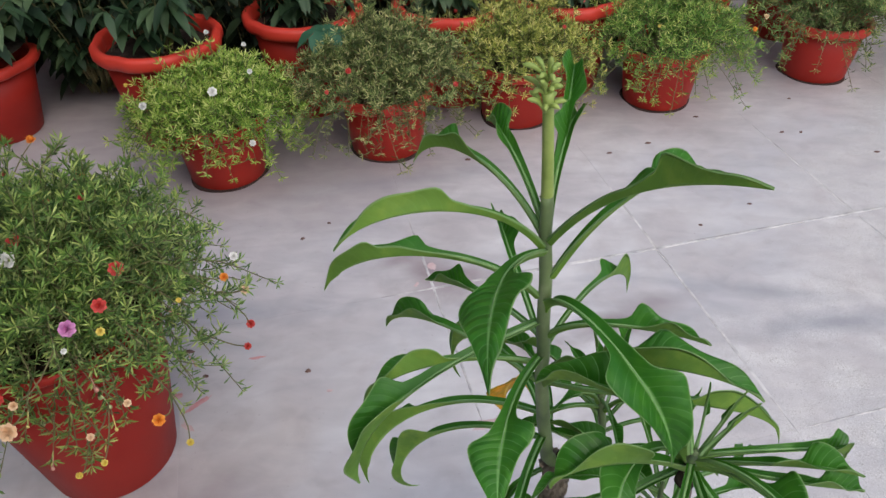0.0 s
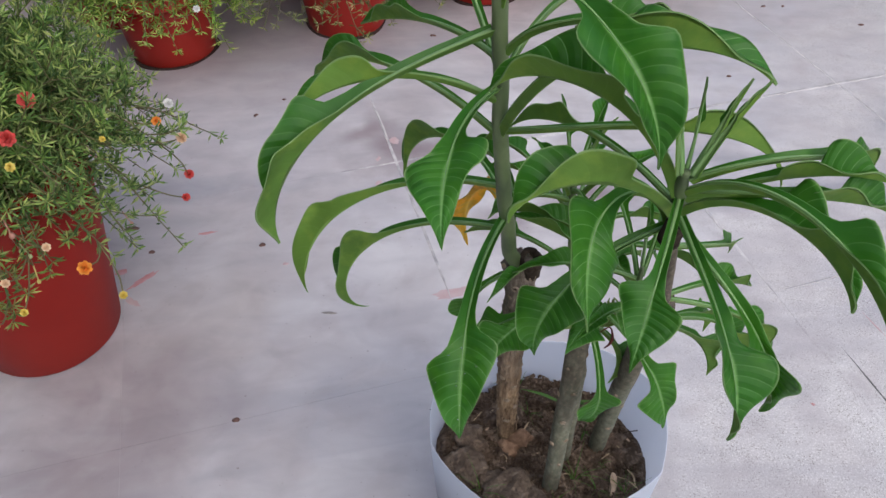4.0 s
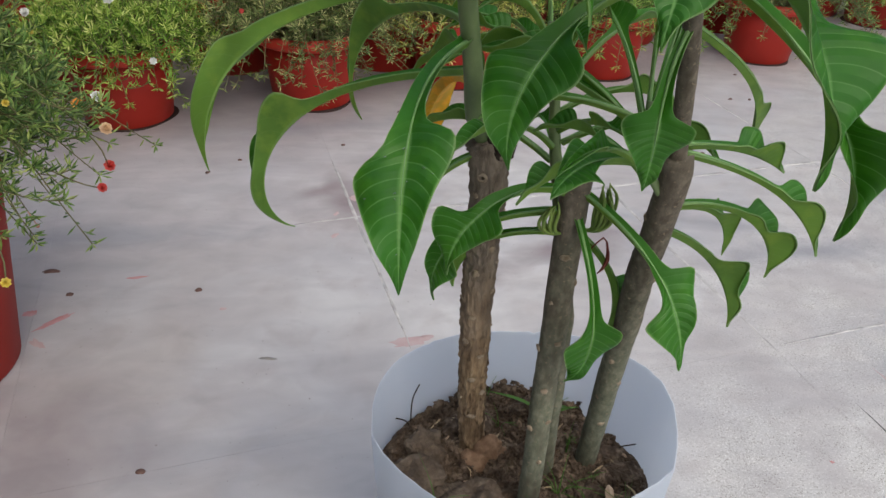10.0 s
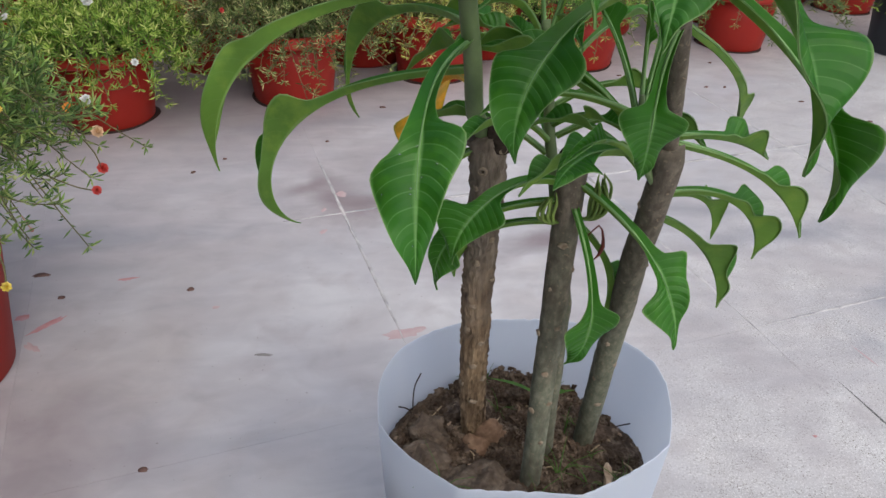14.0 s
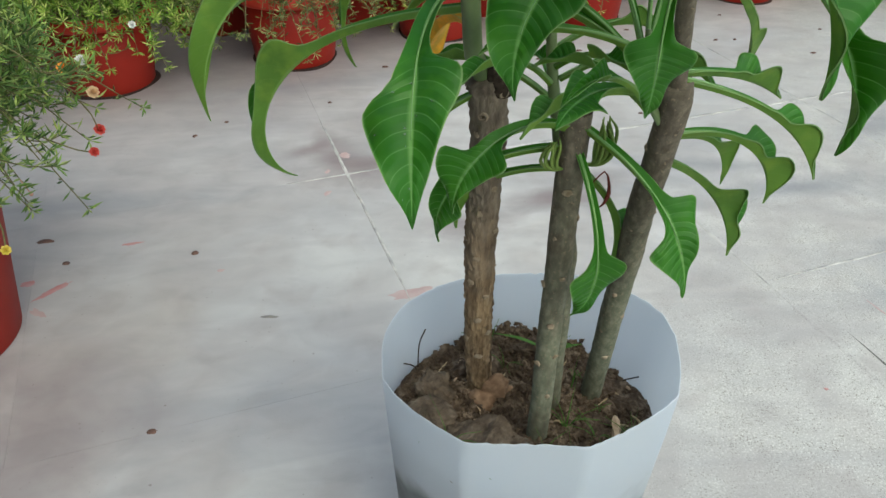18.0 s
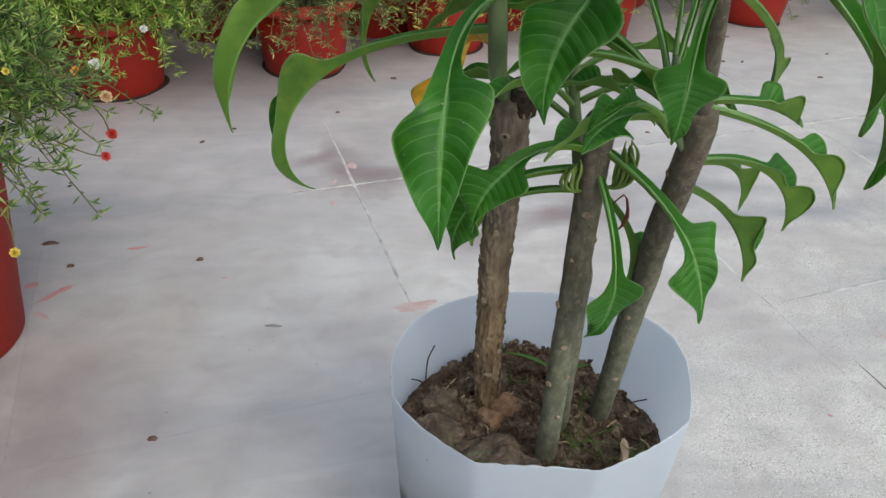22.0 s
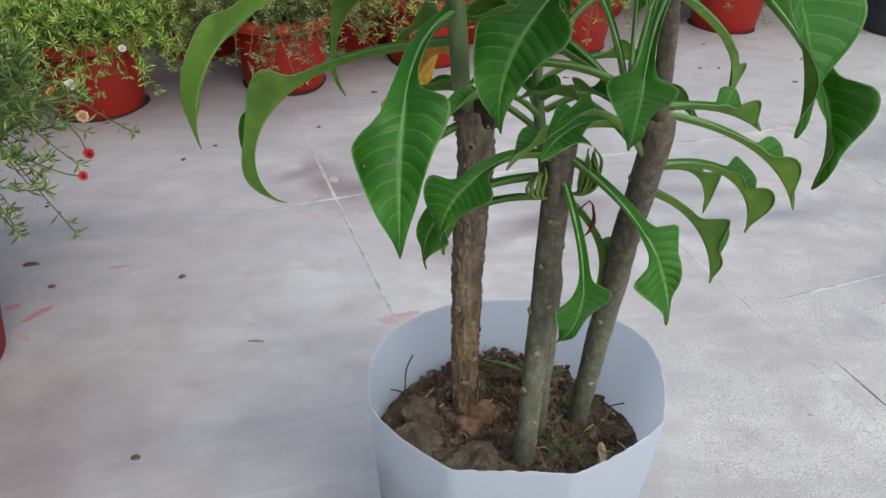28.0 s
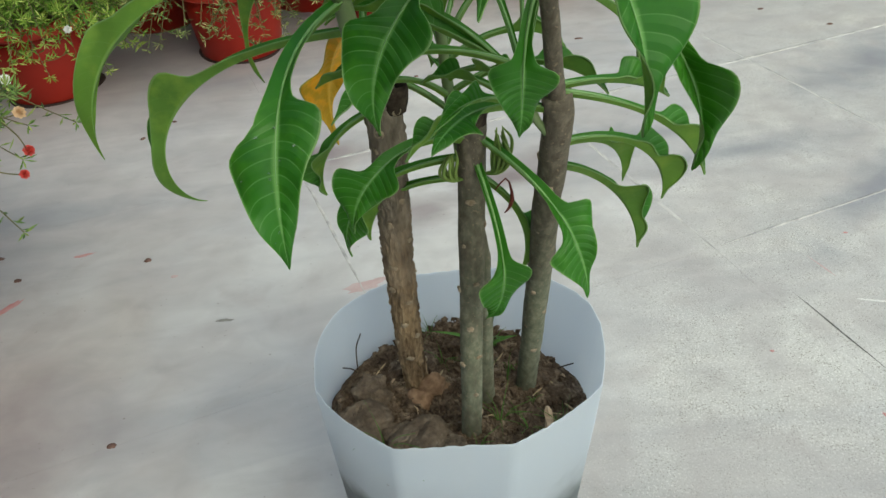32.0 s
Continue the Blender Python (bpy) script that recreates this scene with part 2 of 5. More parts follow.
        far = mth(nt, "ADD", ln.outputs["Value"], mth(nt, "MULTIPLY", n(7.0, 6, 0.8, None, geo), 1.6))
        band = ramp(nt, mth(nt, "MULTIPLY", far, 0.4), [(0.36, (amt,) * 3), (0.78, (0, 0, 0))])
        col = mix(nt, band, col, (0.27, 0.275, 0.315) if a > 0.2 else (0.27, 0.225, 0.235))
    # crystalline mottling and fine specks
    fine = ramp(nt, n(16.0, 9, 0.6, (0.7, 1.3, 1), geo), [(0.35, (0.93, 0.93, 0.935)), (0.65, (1.05, 1.05, 1.045))])
    col = mix(nt, 1.0, col, fine, "MULTIPLY")
    speck = ramp(nt, n(150.0, 2, 0, None, geo), [(0.22, (0.7, 0.7, 0.7)), (0.29, (0, 0, 0))])
    col = mix(nt, speck, col, (0.22, 0.19, 0.18))
    nt.links.new(col, b.inputs["Base Color"])
    nt.links.new(ramp(nt, n(9.0, 4), [(0.3, (0.42,) * 3), (0.7, (0.62,) * 3)]), b.inputs["Roughness"])
    bumped(nt, b, mix(nt, 0.5, grit, n(60, 4)), 0.12, 0.002)
    return m


def plain(name, stops, scale, rough=0.6, spec=0.4, bump=0.0, bscale=60, bdist=0.002, detail=5, mapping=None):
    m, nt, b = mat(name, rough, spec)
    c = ramp(nt, noisy(nt, scale, detail, mapping=mapping), stops)
    nt.links.new(c, b.inputs["Base Color"])
    if bump:
        bumped(nt, b, noisy(nt, bscale, 5, mapping=mapping), bump, bdist)
    return m


def leafy(name, top, vein, rough=0.42, spec=0.45, rows=24.0, clear=1.0, edge=(0.3, 0.45, 0.18)):
    """Leaf blade: UV x runs along the leaf, y across it from 0 to 1."""
    m, nt, b = mat(name, rough, spec)
    uv = nt.nodes.new("ShaderNodeUVMap").outputs[0]
    sp = nt.nodes.new("ShaderNodeSeparateXYZ")
    nt.links.new(uv, sp.inputs[0])
    s, v = sp.outputs[0], sp.outputs[1]
    off = mth(nt, "ABSOLUTE", mth(nt, "SUBTRACT", mth(nt, "MULTIPLY", v, 2.0), 1.0))
    arc = mth(nt, "MULTIPLY", off, mth(nt, "MULTIPLY_ADD", off, -0.9, -0.5))
    wav = mth(nt, "ADD", mth(nt, "MULTIPLY_ADD", s, rows, arc), mth(nt, "MULTIPLY", noisy(nt, 30.0, 2), 0.55))
    fr = mth(nt, "ABSOLUTE", mth(nt, "SUBTRACT", mth(nt, "FRACT", wav), 0.5))
    line = ramp(nt, fr, [(0.43, (0, 0, 0)), (0.465, (0.22 * clear,) * 3), (0.49, (0.80 * clear,) * 3)])
    rand = nt.nodes.new("ShaderNodeObjectInfo").outputs["Random"]
    line = mth(nt, "MULTIPLY", line, mth(nt, "MULTIPLY_ADD", rand, 0.5, 0.55))
    line = mth(nt, "MULTIPLY", line, ramp(nt, s, [(0.50, (0, 0, 0)), (0.60, (1, 1, 1))]))
    line = mth(nt, "MULTIPLY", line, ramp(nt, noisy(nt, 48.0, 3), [(0.3, (0.45,) * 3), (0.6, (1, 1, 1))]))
    mid = ramp(nt, off, [(0.03, (0.75, 0.75, 0.75)), (0.06, (0.40, 0.40, 0.40)), (0.11, (0, 0, 0))])
    rim = ramp(nt, off, [(0.955, (0, 0, 0)), (0.985, (0.7, 0.7, 0.7))])
    nz = noisy(nt, 26.0, 4)
    dark = tuple(c * 0.62 for c in top)
    col = mix(nt, ramp(nt, nz, [(0.3, (0, 0, 0)), (0.75, (1, 1, 1))]), dark, top)
    col = mix(nt, mth(nt, "MULTIPLY", rand, 0.35), col, (top[0] * 1.5, top[1] * 1.25, top[2] * 0.9))
    blot = ramp(nt, noisy(nt, 70.0, 5), [(0.48, (0, 0, 0)), (0.68, (0.55, 0.55, 0.55))])
    col = mix(nt, blot, col, (top[0] * 1.7, top[1] * 1.25, top[2] * 1.1))
    col = mix(nt, line, col, vein)
    col = mix(nt, mid, col, tuple(min(1, c * 1.1) for c in vein))
    col = mix(nt, rim, col, edge)
    nt.links.new(col, b.inputs["Base Color"])
    blade = ramp(nt, s, [(0.50, (0, 0, 0)), (0.62, (1, 1, 1))])
    quilt = mth(nt, "ADD", mth(nt, "MULTIPLY", mth(nt, "SUBTRACT", 1.0, fr), blade), mth(nt, "MULTIPLY", noisy(nt, 140.0, 3), 0.25))
    bumped(nt, b, quilt, 0.40 * clear, 0.0025)
    nt.links.new(ramp(nt, noisy(nt, 55.0, 3), [(0.3, (rough - 0.1,) * 3), (0.7, (rough + 0.1,) * 3)]), b.inputs["Roughness"])
    b.inputs["Subsurface Weight"].default_value = 0.0
    # light through the thin blade
    tr = nt.nodes.new("ShaderNodeBsdfTranslucent")
    nt.links.new(mix(nt, 1.0, mix(nt, 0.55, col, (0.30, 0.62, 0.10) if top[0] < 0.5 else top), (1.0, 1.0, 0.5), "MULTIPLY"), tr.inputs[0])
    ms = nt.nodes.new("ShaderNodeMixShader")
    ms.inputs[0].default_value = 0.31
    nt.links.new(b.outputs[0], ms.inputs[1])
    nt.links.new(tr.outputs[0], ms.inputs[2])
    nt.links.new(ms.outputs[0], nt.nodes["Material Output"].inputs[0])
    return m


def herb(name, a, b_, c, rough=0.5):
    """Small succulent leaves, each of a slightly different green."""
    m, nt, b = mat(name, rough, 0.35)
    col = ramp(nt, island(nt), [(0.0, a), (0.55, b_), (1.0, c)])
    nt.links.new(col, b.inputs["Base Color"])
    tr = nt.nodes.new("ShaderNodeBsdfTranslucent")
    nt.links.new(col, tr.inputs[0])
    ms = nt.nodes.new("ShaderNodeMixShader")
    ms.inputs[0].default_value = 0.25
    nt.links.new(b.outputs[0], ms.inputs[1])
    nt.links.new(tr.outputs[0], ms.inputs[2])
    nt.links.new(ms.outputs[0], nt.nodes["Material Output"].inputs[0])
    return m


def milky():
    m, nt, b = mat("milky_plastic", 0.38, 0.45)
    tc = nt.nodes.new("ShaderNodeTexCoord")
    sp = nt.nodes.new("ShaderNodeSeparateXYZ")
    nt.links.new(tc.outputs["Object"], sp.inputs[0])
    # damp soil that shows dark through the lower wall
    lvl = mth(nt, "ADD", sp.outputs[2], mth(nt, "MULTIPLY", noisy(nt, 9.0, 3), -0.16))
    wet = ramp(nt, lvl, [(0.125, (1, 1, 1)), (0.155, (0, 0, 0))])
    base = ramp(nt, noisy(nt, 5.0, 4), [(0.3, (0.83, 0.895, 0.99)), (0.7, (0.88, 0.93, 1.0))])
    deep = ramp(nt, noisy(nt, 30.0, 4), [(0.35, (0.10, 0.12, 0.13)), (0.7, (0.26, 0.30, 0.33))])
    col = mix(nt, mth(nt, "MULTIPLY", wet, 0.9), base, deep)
    nt.links.new(col, b.inputs["Base Color"])
    tr = nt.nodes.new("ShaderNodeBsdfTranslucent")
    nt.links.new(col, tr.inputs[0])
    ms = nt.nodes.new("ShaderNodeMixShader")
    ms.inputs[0].default_value = 0.42
    nt.links.new(b.outputs[0], ms.inputs[1])
    nt.links.new(tr.outputs[0], ms.inputs[2])
    clear = nt.nodes.new("ShaderNodeBsdfTransparent")
    clear.inputs[0].default_value = (0.93, 0.96, 1.0, 1)
    thin = nt.nodes.new("ShaderNodeMixShader")
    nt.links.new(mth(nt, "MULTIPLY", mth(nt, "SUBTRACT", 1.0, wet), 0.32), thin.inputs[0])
    nt.links.new(ms.outputs[0], thin.inputs[1])
    nt.links.new(clear.outputs[0], thin.inputs[2])
    nt.links.new(thin.outputs[0], nt.nodes["Material Output"].inputs[0])
    bumped(nt, b, noisy(nt, 18.0, 3, mapping=(1, 1, 0.3)), 0.08, 0.004)
    return m


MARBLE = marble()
GROUT = plain("grout", [(0.40, (0.52, 0.505, 0.51)), (0.60, (0.62, 0.605, 0.60))], 2.4, 0.9, 0.2, 0.4, 200)
GROUTPALE = plain("pale_grout", [(0.35, (0.56, 0.54, 0.54)), (0.6, (0.74, 0.725, 0.71))], 30, 0.9, 0.2, 0.8, 260, 0.003)
gnt = GROUTPALE.node_tree
gsh, gtr = gnt.nodes.new("ShaderNodeMixShader"), gnt.nodes.new("ShaderNodeBsdfTransparent")
gnt.links.new(ramp(gnt, noisy(gnt, 9.0, 7, rough=0.6), [(0.36, (0.42,) * 3), (0.60, (0.90,) * 3)]), gsh.inputs[0])
gnt.links.new(gtr.outputs[0], gsh.inputs[1])
gnt.links.new(gnt.nodes["Principled BSDF"].outputs[0], gsh.inputs[2])
gnt.links.new(gsh.outputs[0], gnt.nodes["Material Output"].inputs[0])
WALL = plain("plaster", [(0.3, (0.10, 0.075, 0.066)), (0.7, (0.17, 0.13, 0.115))], 3, 0.9, 0.2, 0.3, 40)
RED = plain("red_plastic", [(0.3, (0.28, 0.016, 0.010)), (0.7, (0.37, 0.025, 0.015))], 5, 0.5, 0.28, 0.08, 30)
DEEPRED = plain("deep_red_plastic", [(0.3, (0.25, 0.015, 0.010)), (0.7, (0.32, 0.022, 0.014))], 5, 0.55, 0.2, 0.08, 30)
RIMRED = plain("rim_plastic", [(0.3, (0.43, 0.030, 0.018)), (0.7, (0.54, 0.046, 0.027))], 6, 0.46, 0.35, 0.06, 30)
BLACK = plain("black_plastic", [(0.3, (0.018, 0.021, 0.027)), (0.7, (0.035, 0.04, 0.05))], 6, 0.45, 0.4, 0.06, 30)
RING = plain("dark_ring", [(0.3, (0.03, 0.02, 0.018)), (0.7, (0.06, 0.035, 0.03))], 20, 0.7, 0.3)
MILK = milky()
SOIL = plain("soil", [(0.25, (0.04, 0.028, 0.020)), (0.5, (0.108, 0.076, 0.055)), (0.75, (0.27, 0.205, 0.15))], 120, 0.95, 0.15, 1.0, 260, 0.006, 10)
CLOD = plain("dry_clod", [(0.25, (0.07, 0.05, 0.036)), (0.55, (0.155, 0.118, 0.088)), (0.8, (0.28, 0.225, 0.175))], 90, 0.95, 0.15, 1.0, 230, 0.005, 10)
CRUMB = plain("soil_crumb", [(0.3, (0.045, 0.03, 0.021)), (0.5, (0.12, 0.085, 0.06)), (0.7, (0.27, 0.205, 0.15))], 70, 0.95, 0.1, 0.8, 300, 0.003)
POTSOIL = plain("pot_soil", [(0.3, (0.02, 0.015, 0.012)), (0.7, (0.06, 0.045, 0.035))], 40, 0.95, 0.1, 0.8, 100, 0.004)
def bark():
    m, nt, b = mat("corky_bark", 0.9, 0.2)
    fine = noisy(nt, 150.0, 8, mapping=(1, 1, 0.16))
    low = ramp(nt, fine, [(0.30, (0.06, 0.036, 0.020)), (0.46, (0.20, 0.135, 0.08)), (0.60, (0.34, 0.24, 0.145)), (0.72, (0.46, 0.34, 0.22))])
    high = ramp(nt, noisy(nt, 120.0, 7, mapping=(1, 1, 0.4)), [(0.28, (0.12, 0.095, 0.072)), (0.5, (0.205, 0.168, 0.132)), (0.72, (0.33, 0.275, 0.215))])
    sp = nt.nodes.new("ShaderNodeSeparateXYZ")
    nt.links.new(nt.nodes.new("ShaderNodeTexCoord").outputs["Object"], sp.inputs[0])
    z = mth(nt, "ADD", sp.outputs[2], mth(nt, "MULTIPLY", noisy(nt, 28.0, 4), 0.16))
    nt.links.new(mix(nt, ramp(nt, z, [(0.18, (0, 0, 0)), (0.33, (1, 1, 1))]), low, high), b.inputs["Base Color"])
    bumped(nt, b, fine, 1.0, 0.006)
    return m


BARK = bark()
def grey_bark():
    """Smooth skin of the younger wood: grey-green, browner upwards, with corky brown specks."""
    m, nt, b = mat("grey_bark", 0.75, 0.25)
    geo = nt.nodes.new("ShaderNodeNewGeometry").outputs["Position"]
    sp = nt.nodes.new("ShaderNodeSeparateXYZ")
    nt.links.new(geo, sp.inputs[0])
    up = mth(nt, "MULTIPLY_ADD", noisy(nt, 24.0, 4), 0.35, sp.outputs[2])
    fine = noisy(nt, 180.0, 7, mapping=(1, 1, 0.6))
    green = ramp(nt, fine, [(0.25, (0.088, 0.094, 0.064)), (0.5, (0.150, 0.156, 0.108)), (0.72, (0.245, 0.240, 0.175))])
    brown = ramp(nt, fine, [(0.25, (0.072, 0.056, 0.042)), (0.5, (0.115, 0.094, 0.072)), (0.72, (0.195, 0.160, 0.125))])
    col = mix(nt, ramp(nt, up, [(0.55, (0, 0, 0)), (0.74, (0.9, 0.9, 0.9))]), green, brown)
    speck = ramp(nt, noisy(nt, 420.0, 2), [(0.62, (0, 0, 0)), (0.70, (0.7, 0.7, 0.7))])
    col = mix(nt, speck, col, (0.27, 0.215, 0.15))
    stain = ramp(nt, noisy(nt, 60.0, 5, mapping=(1, 1, 0.35)), [(0.52, (0, 0, 0)), (0.72, (0.6, 0.6, 0.6))])
    col = mix(nt, stain, col, (0.075, 0.058, 0.042))
    nt.links.new(col, b.inputs["Base Color"])
    bumped(nt, b, noisy(nt, 320.0, 5), 0.5, 0.0015)
    return m


GREYB = grey_bark()
SHOOT = plain("green_shoot", [(0.28, (0.085, 0.125, 0.055)), (0.55, (0.15, 0.21, 0.085)), (0.75, (0.24, 0.30, 0.15))], 40, 0.5, 0.4, 0.2, 120, 0.001, 6, (1, 1, 0.5))
YOUNG = plain("young_shoot", [(0.3, (0.10, 0.17, 0.035)), (0.7, (0.22, 0.30, 0.07))], 70, 0.5, 0.35, 0.1)
PALE = plain("pale_shoot", [(0.3, (0.20, 0.29, 0.060)), (0.7, (0.33, 0.41, 0.11))], 60, 0.45, 0.4, 0.1)
SCAR = plain("leaf_scar", [(0.3, (0.20, 0.15, 0.10)), (0.7, (0.38, 0.31, 0.23))], 200, 0.9, 0.2, 0.4, 300, 0.001)
CHAR = plain("dark_cut", [(0.3, (0.014, 0.011, 0.010)), (0.7, (0.09, 0.068, 0.05))], 120, 0.95, 0.1, 0.8, 200, 0.002)
KNOT = plain("root_knot", [(0.3, (0.15, 0.085, 0.05)), (0.7, (0.33, 0.215, 0.14))], 140, 0.9, 0.2, 0.6, 100, 0.003)
TOP = leafy("leaf_top", (0.042, 0.192, 0.018), (0.23, 0.45, 0.14), 0.42, 0.34)
UNDER = leafy("leaf_under", (0.165, 0.335, 0.060), (0.27, 0.43, 0.13), 0.55, 0.25, clear=0.3)
YELLOW = leafy("leaf_yellow", (0.86, 0.55, 0.045), (0.88, 0.62, 0.09), 0.5, 0.3)
WATER, wnt, wb = mat("water_drop", 0.05, 0.5)
wb.inputs["Transmission Weight"].default_value = 0.85
wb.inputs["IOR"].default_value = 1.33
wb.inputs["Base Color"].default_value = (0.95, 0.98, 0.97, 1)
RIB = plain("midrib", [(0.3, (0.15, 0.30, 0.09)), (0.7, (0.25, 0.41, 0.16))], 60, 0.45, 0.4)
GRASS = herb("grass_blade", (0.05, 0.13, 0.02), (0.09, 0.20, 0.03), (0.18, 0.26, 0.07))
STRAW = plain("straw", [(0.3, (0.30, 0.22, 0.13)), (0.7, (0.48, 0.38, 0.25))], 60, 0.85, 0.2)
WOODCHIP = plain("wood_chip", [(0.3, (0.36, 0.25, 0.17)), (0.7, (0.55, 0.42, 0.30))], 60, 0.85, 0.2, 0.3, 100)
FLECK = plain("dark_fleck", [(0.3, (0.085, 0.05, 0.042)), (0.7, (0.20, 0.12, 0.10))], 90, 0.9, 0.2)
STAIN = plain("red_stain", [(0.3, (0.50, 0.20, 0.20)), (0.7, (0.56, 0.36, 0.36))], 45, 0.7, 0.2)
STAIN2 = plain("pale_red_stain", [(0.3, (0.52, 0.36, 0.36)), (0.7, (0.56, 0.45, 0.45))], 45, 0.7, 0.2)
SCRATCH = plain("scratch", [(0.3, (0.20, 0.19, 0.18)), (0.7, (0.36, 0.34, 0.33))], 60, 0.9, 0.2)
SCRATCHDARK = plain("dark_scratch", [(0.3, (0.07, 0.068, 0.065)), (0.7, (0.26, 0.25, 0.24))], 90, 0.9, 0.2)
WHITEPAINT = plain("white_paint", [(0.3, (0.66, 0.65, 0.64)), (0.7, (0.82, 0.81, 0.80))], 60, 0.7, 0.3)
TWIG = plain("thin_stem", [(0.3, (0.10, 0.11, 0.045)), (0.7, (0.20, 0.17, 0.08))], 60, 0.6, 0.3)

# ---------------------------------------------------------------- terrace
SLAB, UX, UY = 0.597, 0.962, 0.273   # slab size, direction of one row of joints
CX, CY = 0.008, 1.357                # one crossing of the joints
TURN_FLOOR = math.atan2(UY, UX)

bm = bmesh.new()
bmesh.ops.create_cube(bm, size=1.0)
for v in bm.verts:
    v.co = Vector((v.co.x * 16, 2 + v.co.y * 16, -0.10 + v.co.z * 0.1985))
floor = tagged(put("floor", bm, GROUT, smooth=False), "pale grey-white marble slab floor of a terrace", "floor", kind="structure")

# unseen walls, added; the tall ones hold light off the back and left
for name, x, y, sx, sy, tall in (("added_wall_north", 0, 3.75, 9.6, 0.2, 2.4), ("added_wall_east", 4.7, 0.6, 0.2, 6.1, 0.8), ("added_wall_west", -2.9, 0.6, 0.2, 6.1, 2.4), ("added_wall_south", -1.58, -0.9, 2.64, 0.2, 2.7)):
    bm = bmesh.new()
    bmesh.ops.create_cube(bm, size=1.0)
    for v in bm.verts:
        v.co = Vector((x + v.co.x * sx, y + v.co.y * sy, tall / 2 + v.co.z * tall))
    bmesh.ops.bevel(bm, geom=bm.edges[:], offset=0.012, segments=2, affect="EDGES")
    tagged(put(name, bm, WALL, smooth=False), "added dark reddish wall closing off the terrace", "wall", kind="structure")

# ---------------------------------------------------------------- container with soil
KX, KY = 0.226, 0.458


def squarish(a, rx, ry):
    """Radius of an outline that is round behind and has flat facets in front."""
    s = math.sin(a)
    c, q = abs(math.cos(a)) / rx, abs(s) / (ry * (1.0 if s > 0 else 1.065))
    r = (c ** 2.1 + q ** 2.1) ** (-1 / 2.1)
    f = math.cos(math.pi / 8) / math.cos((a - radians(12)) % (math.pi / 4) - math.pi / 8)
    w = 0.12 + 0.55 * max(0.0, -s) ** 0.5
    return r * (1 - w + w * f * 1.035)


def cut_edge(a):
    """Up and down of the hand-cut rim."""
    return 0.0018 * math.sin(3 * a + 0.6) + 0.0006 * math.sin(7 * a) + 0.0003 * math.sin(31 * a + 1) + 0.006 * math.cos(a - 5.4)


bm = bmesh.new()
N = 144
rows = [(0.78, 0.0), (0.84, 0.012), (0.88, 0.06), (0.92, 0.14), (0.955, 0.22), (0.985, 0.29), (0.997, 0.326), (0.998, 0.329)]
inner = [(0.989, 0.329), (0.988, 0.326), (0.976, 0.29), (0.946, 0.22), (0.911, 0.14), (0.866, 0.06), (0.81, 0.016)]
rings = []
for k, z in rows + inner:
    ring = []
    for i in range(N):
        a = 2 * math.pi * i / N
        r = squarish(a, 0.1325, 0.113) * k
        rim = 0.0
        if z > 0.3:
            rim = cut_edge(a)
        ring.append(bm.verts.new((r * math.cos(a), r * math.sin(a), z + rim)))
    rings.append(ring)
for j, (a, b) in enumerate(zip(rings, rings[1:])):
    for i in range(N):
        if j != len(rows) - 1:
            bm.faces.new((a[i], a[(i + 1) % N], b[(i + 1) % N], b[i]))
bm.faces.new(rings[0][::-1])
bm.faces.new(rings[-1])
tub = new("cut_container")
tub.location = (KX, KY, 0.0)
tagged(tub, "milky white plastic container with cut wavy rim, used as plant pot", "container")
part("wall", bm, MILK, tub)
bm = bmesh.new()
lip = []
for k, z in ((0.998, 0.329), (0.9983, 0.3302), (0.9986, 0.3330), (0.9980, 0.3345), (0.9935, 0.3350), (0.9895, 0.3345), (0.9890, 0.3302), (0.989, 0.329)):
    lip.append([bm.verts.new((squarish(t, 0.1325, 0.113) * k * math.cos(t), squarish(t, 0.1325, 0.113) * k * math.sin(t), z + cut_edge(t) + (z - 0.329) * (0.18 * noise.noise((t * 24, 0.5, 1)) + 0.22 * noise.noise((t * 70, 2.5, 1))))) for t in (2 * math.pi * i / N for i in range(N))])
for a, b in zip(lip, lip[1:]):
    for i in range(N):
        bm.faces.new((a[i], a[(i + 1) % N], b[(i + 1) % N], b[i]))
part("rim", bm, MILK, tub, "rough hand-cut plastic edge")

# soil: an uneven surface inside the container
SZ = 0.262


def soil_height(x, y):
    p = Vector((x, y, 0))
    h = 0.012 * noise.noise(p * 14) + 0.009 * (abs(noise.noise(p * 34 + Vector((3, 1, 0)))) - 0.2) + 0.006 * noise.noise(p * 75)
    h += 0.0045 * abs(noise.noise(p * 150)) + 0.0022 * noise.noise(p * 330)
    return SZ + h - 0.20 * min(y, 0.035) - 0.035 * x


bm = bmesh.new()
R, S = 120, 340
grid = []
for j in range(R + 1):
    ring = []
    for i in range(S):
        a = 2 * math.pi * i / S
        r = squarish(a, 0.1325, 0.113) * 0.952 * j / R
        x, y = r * math.cos(a), r * math.sin(a)
        z = soil_height(x, y) - 0.012 * max(0, j / R - 0.93) / 0.07
        ring.append(bm.verts.new((x, y, z)) if j else None)
    grid.append(ring)
mid = bm.verts.new((0, 0, soil_height(0, 0)))
for i in range(S):
    bm.faces.new((mid, grid[1][i], grid[1][(i + 1) % S]))
    for j in range(1, R):
        bm.faces.new((grid[j][i], grid[j + 1][i], grid[j + 1][(i + 1) % S], grid[j][(i + 1) % S]))
soil = put("soil", bm, SOIL)
soil.location = (KX, KY, 0)
tagged(soil, "dark brown crumbly garden soil filling the white container", "soil", kind="stuff")

